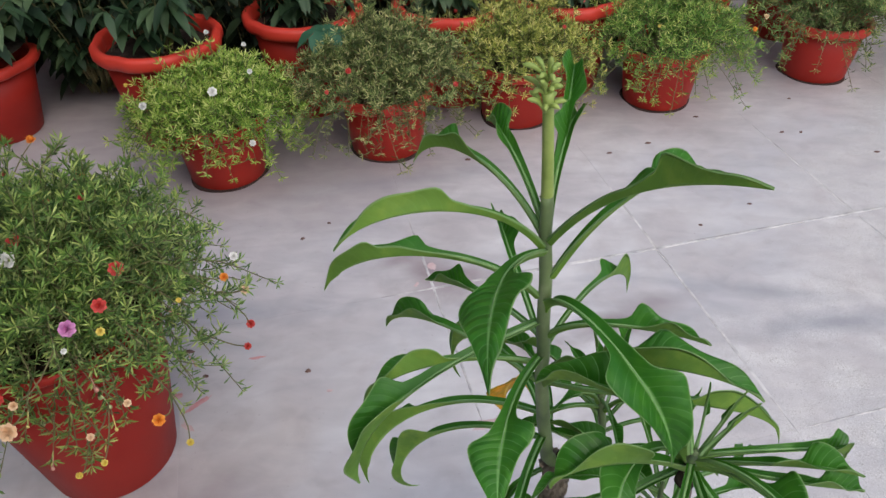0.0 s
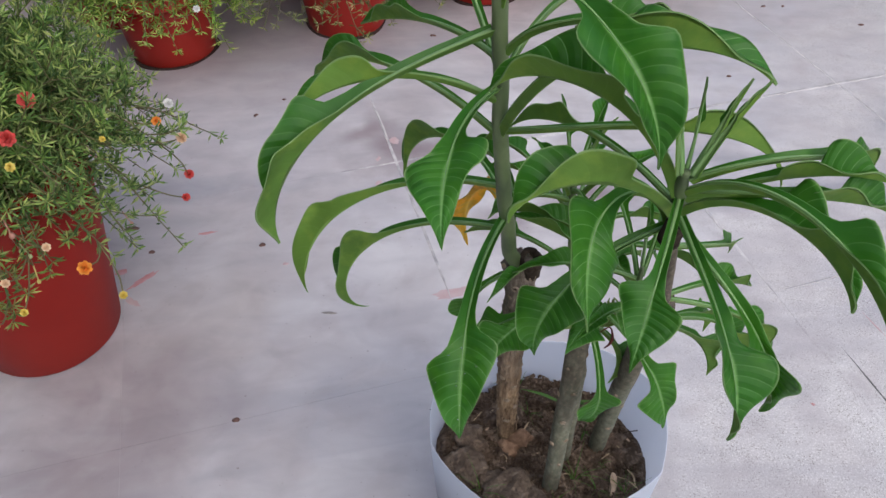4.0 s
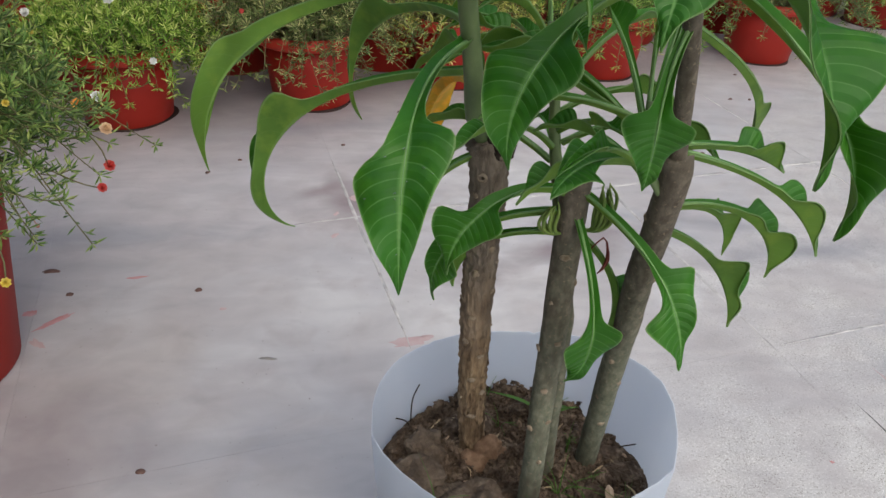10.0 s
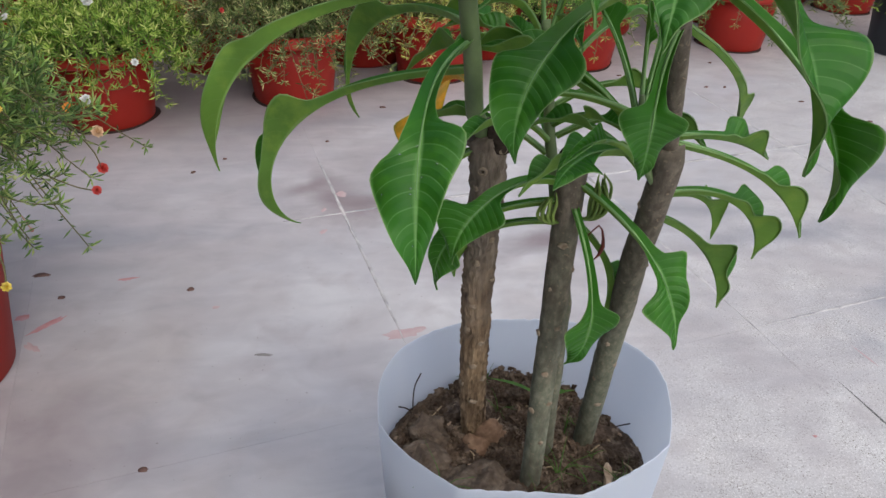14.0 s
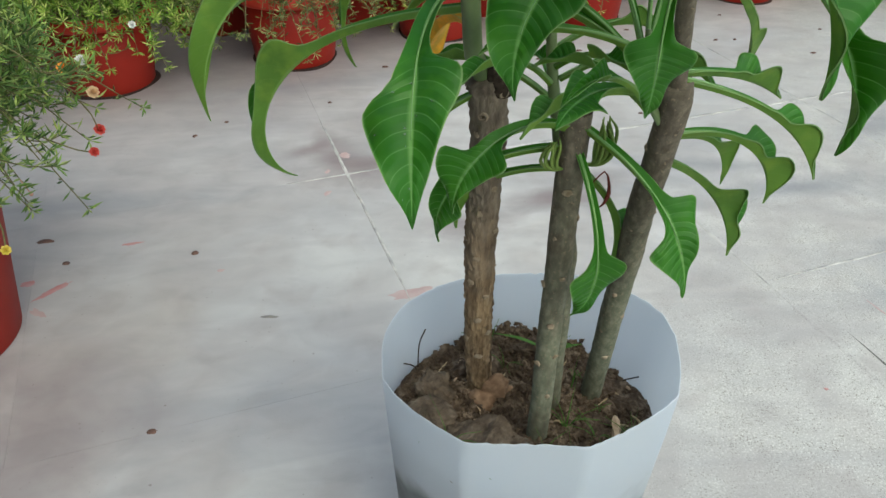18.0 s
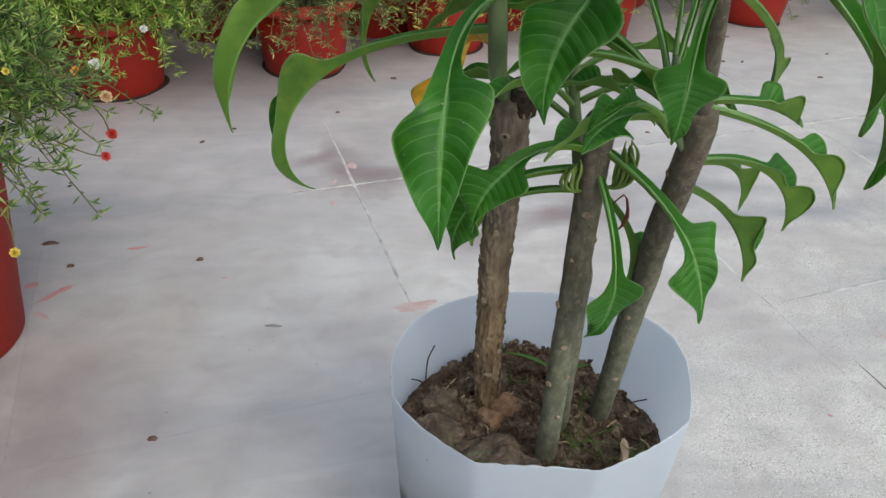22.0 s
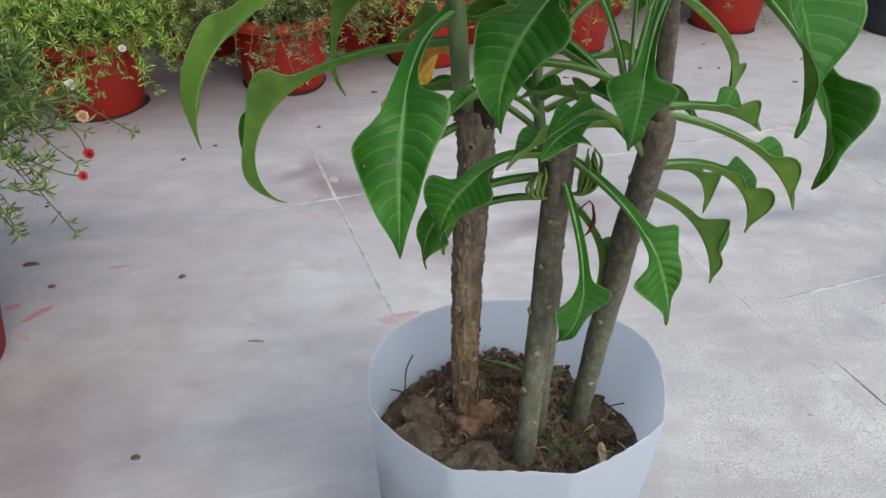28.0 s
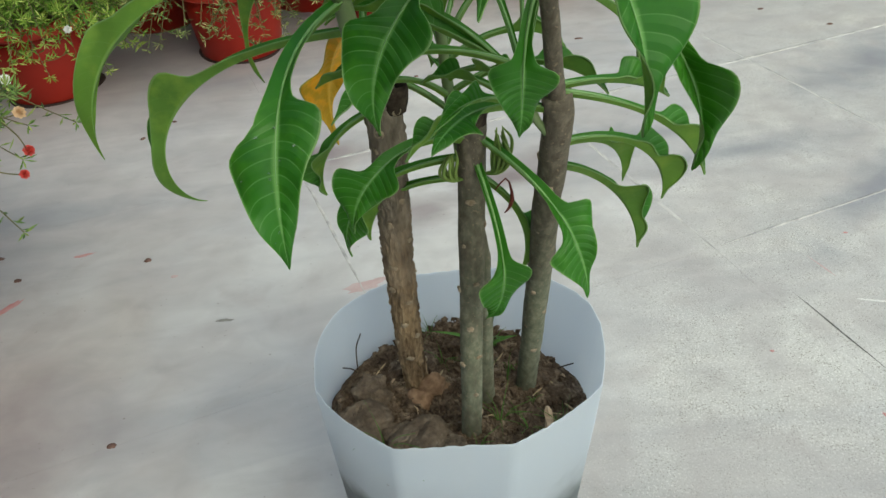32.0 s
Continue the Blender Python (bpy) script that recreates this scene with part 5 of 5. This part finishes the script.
def moss_rose(x, y, z, tone, radius, high, stems, blooms, seed, label, needle=0.014, thick=0.0015, droop=0.10, dense=1.0, bias=(0, 0), low=-0.09, buds=0):
    """A mound of thin branching stems with fleshy needles, each twig ending in a pale star of young leaves."""
    r = random.Random(seed)
    ob = new("moss_rose")
    ob.location = (x, y, z)
    tagged(ob, label, "moss rose", "potted moss roses")
    V, F, TV, TF = [], [], [], []
    sb = bmesh.new()
    ends = []
    for i in range(stems):
        a = i * 2.39996 + r.uniform(-0.3, 0.3)
        k = math.sqrt((i + 0.5) / stems)
        rad = radius * (k * r.uniform(0.7, 1.15))
        o = Vector((math.cos(a) + bias[0] * k, math.sin(a) + bias[1] * k, 0))
        top = high * (1 - 0.75 * k * k) * r.uniform(0.45, 1.2) * (1.5 if r.random() < 0.14 else 1.0)
        b = o * 0.085 * k + Vector((0, 0, 0))
        e = o * rad + Vector((0, 0, max(low + 0.05 * r.random(), top - 0.62 * droop * k ** 3 * r.uniform(0.3, 1.5))))
        m = (b + e) * 0.5 + Vector((0, 0, 0.03 + 0.06 * k)) + Vector((r.uniform(-1, 1), r.uniform(-1, 1), r.uniform(-0.5, 0.5))) * 0.03
        P = spline([b, m, e + Vector((0, 0, 0.012))], 9)
        tube(sb, P, [0.0016 - 0.0008 * q / 8 for q in range(9)], 4, False)
        ends.append((P[-1], (P[-1] - P[-2]).normalized(), k))
        # side twigs, each with its own whorls
        shoots = [(P, 0.35)]
        for _ in range(2):
            j = r.randint(3, 7)
            d = ((P[j] - P[j - 1]).normalized() + Vector((r.uniform(-1, 1), r.uniform(-1, 1), r.uniform(-0.1, 0.9)))).normalized()
            ln = r.uniform(0.03, 0.07)
            Q = spline([P[j], P[j] + d * ln * 0.5, P[j] + d * ln + Vector((0, 0, 0.01))], 5)
            tube(sb, Q, [0.0009] * 5, 3, False)
            shoots.append((Q, 0.1))
        for Q, lo in shoots:
            n = max(3, int(len(Q) * 2.6 * dense))
            for q in range(n):
                u = lo + (1 - lo) * (q + r.random()) / n
                f = u * (len(Q) - 1)
                j = min(int(f), len(Q) - 2)
                p = Q[j].lerp(Q[j + 1], f - j)
                t = (Q[j + 1] - Q[j]).normalized()
                d = t * r.uniform(0.2, 0.8) + Vector((r.uniform(-1, 1), r.uniform(-1, 1), r.uniform(-0.5, 1)))
                needles(V, F, p, d, needle * r.uniform(0.6, 1.15), thick * r.uniform(0.6, 0.95))
            t = (Q[-1] - Q[-2]).normalized()
            s0 = t.orthogonal().normalized()
            s1_ = t.cross(s0)
            for q in range(7):
                aa = q * 0.9 + r.uniform(-0.2, 0.2)
                d = t * r.uniform(0.25, 0.8) + s0 * math.cos(aa) + s1_ * math.sin(aa)
                needles(TV, TF, Q[-1], d, needle * r.uniform(0.6, 1.05), thick * 0.78)
    for name, vv, ff, m_ in (("foliage", V, F, HERBS[tone]), ("shoot_tip", TV, TF, TIPS[tone])):
        me = bpy.data.meshes.new(name)
        me.from_pydata(vv, [], ff)
        me.materials.append(m_)
        fo = tagged(new(name, me), kind="stuff")
        fo.parent = ob
    tagged(part("stem", sb, TWIG, ob), kind="stuff")
    for j in range(buds):
        e = ends[r.randrange(len(ends) // 3, len(ends))]
        bm = bmesh.new()
        q = r.uniform(0.0022, 0.0042)
        blob(bm, e[0] + e[1] * 0.012, (q, q, q * 1.35), j, 0.2)
        tube(bm, [e[0] - e[1] * 0.01, e[0], e[0] + e[1] * 0.011], [0.001, 0.001, 0.0008], 4, False)
        part("bud", bm, BUDS[j % 3], ob)
    for j, (colour, size, px, py, *pz) in enumerate(blooms):
        e = min(ends, key=lambda q: (q[0].x - px) ** 2 + (q[0].y - py) ** 2 - 0.02 * q[0].z)
        near_by = [v.z for v in TV[4::5] if abs(v.x - px) < 0.022 and abs(v.y - py) < 0.022]
        at = Vector((px, py, pz[0] if pz else max(near_by + [e[0].z]) + 0.004))
        if pz:
            e = min(ends, key=lambda q: (q[0] - at).length)
        flower(ob, at, Vector((px * 2, py * 2 - 0.5, 0.7)), size * 0.68, colour)
        bm = bmesh.new()
        tube(bm, spline([e[0] - e[1] * 0.03, (e[0] + at) * 0.5 + Vector((0, 0, 0.004)), at], 6), [0.0011] * 6, 4)
        part("flower_stalk", bm, TWIG, ob)
    return ob


moss_rose(-0.635, 1.885, 0.175, "lime", 0.30, 0.085, 260, [("white", 0.020, 0.07, -0.17), ("white", 0.017, -0.11, -0.19), ("white", 0.012, 0.14, -0.06), ("white", 0.012, -0.02, 0.12), ("white", 0.012, 0.08, 0.12), ("white", 0.014, 0.16, -0.21), ("yellow", 0.010, -0.21, -0.05)], 1, "lime green moss rose with white flowers in red pot", 0.024, 0.0026, 0.14, 0.8)
moss_rose(-0.165, 2.045, 0.175, "olive", 0.35, 0.19, 300, [("red", 0.013, -0.06, -0.24), ("red", 0.012, 0.22, -0.2), ("red", 0.011, 0.12, 0.02), ("red", 0.010, -0.15, 0.08), ("red", 0.010, 0.05, 0.16), ("red", 0.010, -0.12, -0.26)], 2, "olive green moss rose with small red flowers in red pot", 0.022, 0.0022, 0.18, 0.8)
moss_rose(0.25, 2.245, 0.175, "yellow", 0.29, 0.16, 250, [("red", 0.011, -0.05, -0.02), ("red", 0.011, 0.2, 0.08), ("red", 0.010, -0.2, 0.05), ("red", 0.010, -0.1, 0.12), ("peach", 0.012, 0.02, -0.02), ("red", 0.010, 0.12, -0.14)], 3, "yellow-green moss rose with small red flowers in red pot", 0.023, 0.0023, 0.17, 0.8)
moss_rose(0.742, 2.365, 0.175, "green", 0.33, 0.18, 260, [("orange", 0.015, 0.11, 0.03), ("peach", 0.015, 0.30, -0.02), ("orange", 0.012, 0.22, -0.16), ("orange", 0.009, -0.09, 0.02), ("yellow", 0.008, -0.08, -0.2)], 4, "bright green moss rose with orange flowers in red pot", 0.025, 0.0020, 0.18, 0.85)
moss_rose(1.354, 2.57, 0.175, "deep", 0.36, 0.26, 220, [("red", 0.013, -0.12, 0.14), ("red", 0.012, 0.14, 0.16), ("red", 0.01, 0.0, 0.05), ("red", 0.010, 0.2, 0.0)], 5, "deep green moss rose with red flowers in red pot", 0.025, 0.0020, 0.18, 0.85)
moss_rose(2.06, 3.08, 0.175, "green", 0.34, 0.24, 150, [("red", 0.012, -0.1, -0.1), ("orange", 0.012, 0.1, -0.1)], 6, "green moss rose in red pot further along", 0.025, 0.0025, 0.2, 0.75)
moss_rose(1.97, 2.50, 0.20, "lime", 0.28, 0.2, 120, [("red", 0.012, -0.1, 0.06)], 8, "light green moss rose in black pot", 0.025, 0.0025, 0.16, 0.75)
moss_rose(-0.60, 0.872, 0.38, "near", 0.31, 0.165, 440,
          [("red", 0.016, 0.039, -0.048, 0.184), ("white", 0.020, 0.045, -0.084, 0.177), ("red", 0.018, 0.176, -0.055, 0.138), ("red", 0.017, 0.171, -0.117, 0.123), ("pink", 0.019, 0.142, -0.158, 0.118), ("orange", 0.018, 0.011, 0.200, 0.128), ("orange", 0.012, 0.288, 0.042, 0.038), ("peach", 0.014, 0.311, 0.056, -0.002), ("white", 0.013, 0.280, 0.119, 0.018), ("red", 0.012, 0.329, 0.003, -0.030), ("peach", 0.020, 0.088, -0.273, 0.043), ("orange", 0.015, 0.249, -0.205, -0.016), ("yellow", 0.009, 0.280, -0.201, -0.073), ("yellow", 0.010, 0.179, -0.148, 0.103), ("red", 0.012, 0.045, 0.043, 0.184), ("red", 0.010, 0.082, 0.077, 0.172), ("yellow", 0.008, 0.152, 0.238, 0.070), ("red", 0.010, 0.332, -0.037, -0.041), ("yellow", 0.008, 0.191, -0.268, -0.030), ("yellow", 0.008, 0.163, -0.287, -0.033), ("peach", 0.009, 0.216, -0.208, 0.024), ("peach", 0.009, 0.178, -0.254, 0.008), ("peach", 0.010, 0.093, -0.251, 0.068), ("red", 0.012, 0.075, -0.248, 0.077), ("yellow", 0.007, 0.253, -0.055, 0.077), ("white", 0.007, 0.143, -0.185, 0.102), ("orange", 0.013, -0.039, 0.190, 0.207), ("red", 0.009, -0.082, 0.152, 0.164)],
          7, "bushy dark green moss rose with red, orange, white and pink flowers", 0.021, 0.0022, 0.24, 1.5, bias=(0.05, 0.16), low=-0.14, buds=46)



# ---------------------------------------------------------------- leafy plants in the large pots
def bush(x, y, z, seed, count, high, spread, ll, lw, tone, label, hang=0.6):
    r = random.Random(seed)
    ob = new("leafy_plant")
    ob.location = (x, y, z)
    tagged(ob, label, "plant", "leafy plants in large pots")
    V, F = [], []
    sb = bmesh.new()
    for i in range(count):
        a = i * 2.4 + r.uniform(-0.4, 0.4)
        k = math.sqrt((i + 0.5) / count)
        o = Vector((math.cos(a), math.sin(a), 0)) * spread * k
        h = high * r.uniform(0.6, 1.1)
        P = spline([o * 0.25, o * 0.6 + Vector((0, 0, h * 0.55)), o + Vector((0, 0, h))], 8)
        tube(sb, P, [0.0032 - 0.0018 * q / 7 for q in range(8)], 5, False)
        for q in range(9):
            f = r.uniform(1.5, 7)
            j = min(int(f), 6)
            p = P[j].lerp(P[j + 1], f - j)
            aa = r.uniform(0, 6.28)
            d = Vector((math.cos(aa), math.sin(aa), r.uniform(-0.2, 0.5))).normalized()
            s = d.cross(Vector((0, 0, 1))).normalized()
            L, W = ll * r.uniform(0.6, 1.15), lw * r.uniform(0.7, 1.1)
            i0 = len(V)
            V.append(p)
            for u, ww in ((0.3, 0.75), (0.6, 1.0), (0.85, 0.6)):
                c = p + d * L * u - Vector((0, 0, hang * L * u * u))
                V.extend((c + s * W * ww * 0.5 + Vector((0, 0, 0.15 * W)), c, c - s * W * ww * 0.5 + Vector((0, 0, 0.15 * W))))
            V.append(p + d * L - Vector((0, 0, hang * L)))
            F.extend(((i0, i0 + 1, i0 + 2), (i0, i0 + 2, i0 + 3)))
            for b in (i0 + 1, i0 + 4):
                F.extend(((b, b + 3, b + 4, b + 1), (b + 1, b + 4, b + 5, b + 2)))
            F.extend(((i0 + 7, i0 + 10, i0 + 8), (i0 + 8, i0 + 10, i0 + 9)))
    me = bpy.data.meshes.new("foliage")
    me.from_pydata(V, [], F)
    for p in me.polygons:
        p.use_smooth = True
    me.materials.append(HERBS[tone])
    fo = tagged(new("foliage", me), kind="stuff")
    fo.parent = ob
    tagged(part("stem", sb, TWIG, ob), kind="stuff")
    return ob


HERBS["dusk"] = herb("herb_dusk", (0.016, 0.040, 0.018), (0.038, 0.080, 0.034), (0.085, 0.14, 0.062))
HERBS["sea"] = herb("herb_sea", (0.03, 0.10, 0.055), (0.05, 0.15, 0.08), (0.09, 0.21, 0.12))
# leaf colour cut to near black to carry the shade behind the pots
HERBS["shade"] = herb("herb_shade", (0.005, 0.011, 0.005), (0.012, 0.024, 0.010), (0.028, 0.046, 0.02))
HERBS["mint"] = herb("herb_mint", (0.035, 0.08, 0.018), (0.08, 0.155, 0.03), (0.18, 0.26, 0.06))
for i, (x, y) in enumerate(BIG):
    tone = "mint" if i == 11 else "dusk"
    bush(x, y, 0.29, 30 + i, 40 if i in (4, 11) else 24 if i < 5 else 36, 0.30 if i in (0, 1) else 0.5 if i > 4 else 0.22, 0.17 if i not in (4, 11) else 0.30, 0.085, 0.032 if i != 4 else 0.045, tone,
         "dull dark green leafy plant in a large red pot" if i != 4 else "fresh green leafy bush in a large red pot", 0.75)
# bushes added to fill the gaps; their near-black leaves paint in shade
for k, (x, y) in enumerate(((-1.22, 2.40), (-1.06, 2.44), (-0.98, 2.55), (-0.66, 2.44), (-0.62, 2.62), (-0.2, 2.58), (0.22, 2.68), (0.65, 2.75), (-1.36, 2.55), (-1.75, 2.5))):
    bush(x, y, 0.02, 90 + k, 60, 0.48, 0.20, 0.085, 0.042, "shade", "added bushy plant behind the large pots, coloured near black for shade", 0.6)
bush(-1.18, 2.32, 0.10, 77, 46, 0.40, 0.20, 0.07, 0.04, "dusk", "low dark green bush between the large pots")

# a seedling of the same frangipani kind in the olive moss rose's pot
ob = new("frangipani_seedling")
ob.location = (-0.33, 2.06, 0.32)
tagged(ob, "small blue-green frangipani seedling among moss roses", "plant")
for k in range(7):
    a = k * 0.9
    bm = bmesh.new()
    d, s = Vector((math.cos(a), math.sin(a), 0)), Vector((-math.sin(a), math.cos(a), 0))
    rowsv = []
    for u, w in ((0, 0.006), (0.35, 0.014), (0.65, 0.026), (0.85, 0.018), (1, 0.001)):
        c = d * 0.085 * u + Vector((0, 0, 0.05 + 0.05 * u - 0.09 * u * u))
        rowsv.append([bm.verts.new(c + s * w), bm.verts.new(c - Vector((0, 0, 0.003))), bm.verts.new(c - s * w)])
    for p, q in zip(rowsv, rowsv[1:]):
        bm.faces.new((p[0], p[1], q[1], q[0]))
        bm.faces.new((p[1], p[2], q[2], q[1]))
    part("leaf", bm, HERBS["sea"], ob)
bm = bmesh.new()
tube(bm, [(0, 0, -0.14), (0.004, 0, -0.04), (0, 0, 0.055)], [0.004, 0.0035, 0.003], 7)
part("stem", bm, SHOOT, ob)

# ---------------------------------------------------------------- marks and litter on the floor
def fleck(name, x, y, a, b, turn, material, label, cat, group, thick=0.0022, seed=0.0):
    bm = bmesh.new()
    ring = []
    for k in range(28):
        t = 6.283 * k / 28
        q = 1 + 0.45 * noise.noise(Vector((math.cos(t) * 1.3 + seed * 7, math.sin(t) * 1.3, seed))) + 0.4 * noise.noise(Vector((math.cos(t) * 3.5, math.sin(t) * 3.5 + seed * 5, seed)))
        ring.append(bm.verts.new((math.cos(t) * a * q, math.sin(t) * b * q, 0)))
    up = [bm.verts.new((v.co.x * 0.7, v.co.y * 0.7, thick)) for v in ring]
    bm.faces.new(up)
    for k in range(28):
        bm.faces.new((ring[k], ring[(k + 1) % 28], up[(k + 1) % 28], up[k]))
    ob = put(name, bm, material)
    ob.matrix_basis = pose(x, y, 0, 0, 0, turn)
    return tagged(ob, label, cat, group)


for i, (x, y, a, b, t) in enumerate([(-0.255, 1.084, 0.0065, 0.005, 20), (-0.229, 0.671, 0.0065, 0.0045, 10), (-0.535, 1.136, 0.017, 0.006, 10), (-0.476, 1.065, 0.006, 0.0045, 0),
                                     (-0.35, 1.55, 0.006, 0.004, 50), (-0.29, 1.62, 0.005, 0.003, 0), (0.09, 1.95, 0.009, 0.005, 0),
                                     (0.53, 1.99, 0.008, 0.004, 10), (0.66, 2.05, 0.010, 0.004, 0), (0.77, 1.9, 0.012, 0.003, 0), (0.85, 2.22, 0.009, 0.003, 5), (1.1, 2.12, 0.009, 0.004, 20),
                                     (1.16, 2.12, 0.007, 0.004, 40), (1.35, 2.0, 0.009, 0.004, 0), (1.47, 2.2, 0.006, 0.003, 0), (1.48, 1.85, 0.009, 0.004, 0), (1.05, 2.42, 0.007, 0.004, 0), (1.2, 2.35, 0.006, 0.003, 0), (0.88, 1.72, 0.006, 0.003, 0),
                                     (0.72, 1.62, 0.006, 0.003, 0), (0.3, 1.75, 0.005, 0.003, 0), (-0.05, 1.72, 0.005, 0.003, 0)]):
    fleck("dried_petal", x, y, a, b, t, FLECK, "small dark dried petal on the marble floor", "debris", "litter on the floor", 0.003, i * 1.3)
fleck("dry_leaf_bit", -0.10, 0.90, 0.014, 0.003, -5, SCRATCH, "small grey dry leaf bit on the floor", "debris", "litter on the floor", 0.002, 4.0)
for i, (x, y, a, b, t, m_) in enumerate([(-0.47, 0.99, 0.034, 0.006, 48, STAIN), (-0.378, 1.121, 0.02, 0.004, 12, STAIN), (-0.52, 1.01, 0.012, 0.008, 20, STAIN), (0.128, 0.948, 0.034, 0.012, 15, STAIN2), (0.155, 0.96, 0.012, 0.005, 10, STAIN2),
                                         (-0.475, 0.93, 0.016, 0.006, -40, STAIN2), (-0.03, 1.28, 0.010, 0.006, 60, STAIN2), (-0.20, 1.03, 0.006, 0.004, 0, STAIN2), (0.0, 1.44, 0.012, 0.012, 60, STAIN2), (-0.035, 1.37, 0.009, 0.005, 70, STAIN2),
                                         (0.903, 0.862, 0.027, 0.0016, -72, STAIN2), (0.93, 0.60, 0.009, 0.006, -40, STAIN)]):
    fleck("paint_smear", x, y, a, b, t, m_, "faint red paint smear on the marble floor", "stain", "red smears on the floor", 0.0006, i * 2.1)
for i, (x, y, a, t) in enumerate([(0.821, 0.554, 0.009, 110), (0.770, 0.464, 0.005, 20), (0.991, 0.945, 0.005, 0), (0.727, 0.693, 0.003, 0)]):
    fleck("paint_fleck", x, y, a, 0.0025, t, STAIN, "small red paint fleck on the gritty floor", "stain", "red smears on the floor", 0.0006, i * 1.7)
fleck("crack", 0.8455, 0.7245, 0.086, 0.0016, -75, SCRATCHDARK, "dark scratch across the gritty floor", "scratch", "", 0.0006, 2.0)

fleck("paint_streak", 0.938, 0.771, 0.030, 0.0017, -18, WHITEPAINT, "thin white paint streak on the gritty floor", "stain", "", 0.0006, 5.0)

# pale mortar left along the joints round one crossing
c, s = math.cos(TURN_FLOOR), math.sin(TURN_FLOOR)
for k, (u0, w0, u1, w1, wd) in enumerate([(-0.13, 0.0, 1.95, 0.0, 0.0072), (0.0, -0.45, 0.0, 0.30, 0.0046), (0.597, -0.61, 0.597, 0.34, 0.0052), (0.62, -0.597, 1.3, -0.597, 0.0034), (1.194, -0.45, 1.194, 0.5, 0.0046), (0.597, -1.25, 0.597, -0.62, 0.0060)]):
    bm = bmesh.new()
    n = 40
    ring = []
    for i in range(n + 1):
        f = i / n
        u, w = u0 + (u1 - u0) * f, w0 + (w1 - w0) * f
        p = Vector((CX + u * c - w * s, CY + u * s + w * c, 0))
        d = Vector((-s, c, 0)) if abs(u1 - u0) > abs(w1 - w0) else Vector((c, s, 0))
        q = wd * (0.75 + 0.5 * abs(noise.noise(p * 9 + Vector((k, 0, 0))))) * min(1, 6 * f + 0.15, 6 * (1 - f) + 0.15)
        o = d * 0.0016 * noise.noise(p * 23)
        ring.append([bm.verts.new(p + o - d * q + Vector((0, 0, -0.0004))), bm.verts.new(p + o - d * q * 0.5 + Vector((0, 0, 0.0009))), bm.verts.new(p + o + d * q * 0.5 + Vector((0, 0, 0.0009))), bm.verts.new(p + o + d * q + Vector((0, 0, -0.0004)))])
    for a, b in zip(ring, ring[1:]):
        for i in range(3):
            bm.faces.new((a[i], b[i], b[i + 1], a[i + 1]))
    put("joint_line", bm, GROUTPALE if k < 5 else MARBLE, floor, "pale mortar in the joint" if k < 5 else "gritty cement smeared over the joint")
# slabs of the floor, one by one
c, s = math.cos(TURN_FLOOR), math.sin(TURN_FLOOR)
bm = bmesh.new()
g = SLAB / 2 - 0.00014
bmesh.ops.create_cube(bm, size=1.0)
for v in bm.verts:
    v.co = Vector((v.co.x * 2 * g, v.co.y * 2 * g, -0.0025 + v.co.z * 0.005))
bmesh.ops.bevel(bm, geom=[e for e in bm.edges if all(v.co.z > -0.001 for v in e.verts)], offset=0.00014, segments=1, affect="EDGES")
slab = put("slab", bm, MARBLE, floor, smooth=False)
done = False
for i in range(-9, 9):
    for j in range(-6, 7):
        u, w = (i + 0.5) * SLAB, (j + 0.5) * SLAB
        x, y = CX + u * c - w * s, CY + u * s + w * c
        if not (-4.4 < x < 4.4 and -2.5 < y < 4.3):
            continue
        m = pose(x, y, 0.0, 0, 0, math.degrees(TURN_FLOOR))
        if not done:
            slab.matrix_basis = m
            done = True
        else:
            shared("slab", slab.data, floor, m)
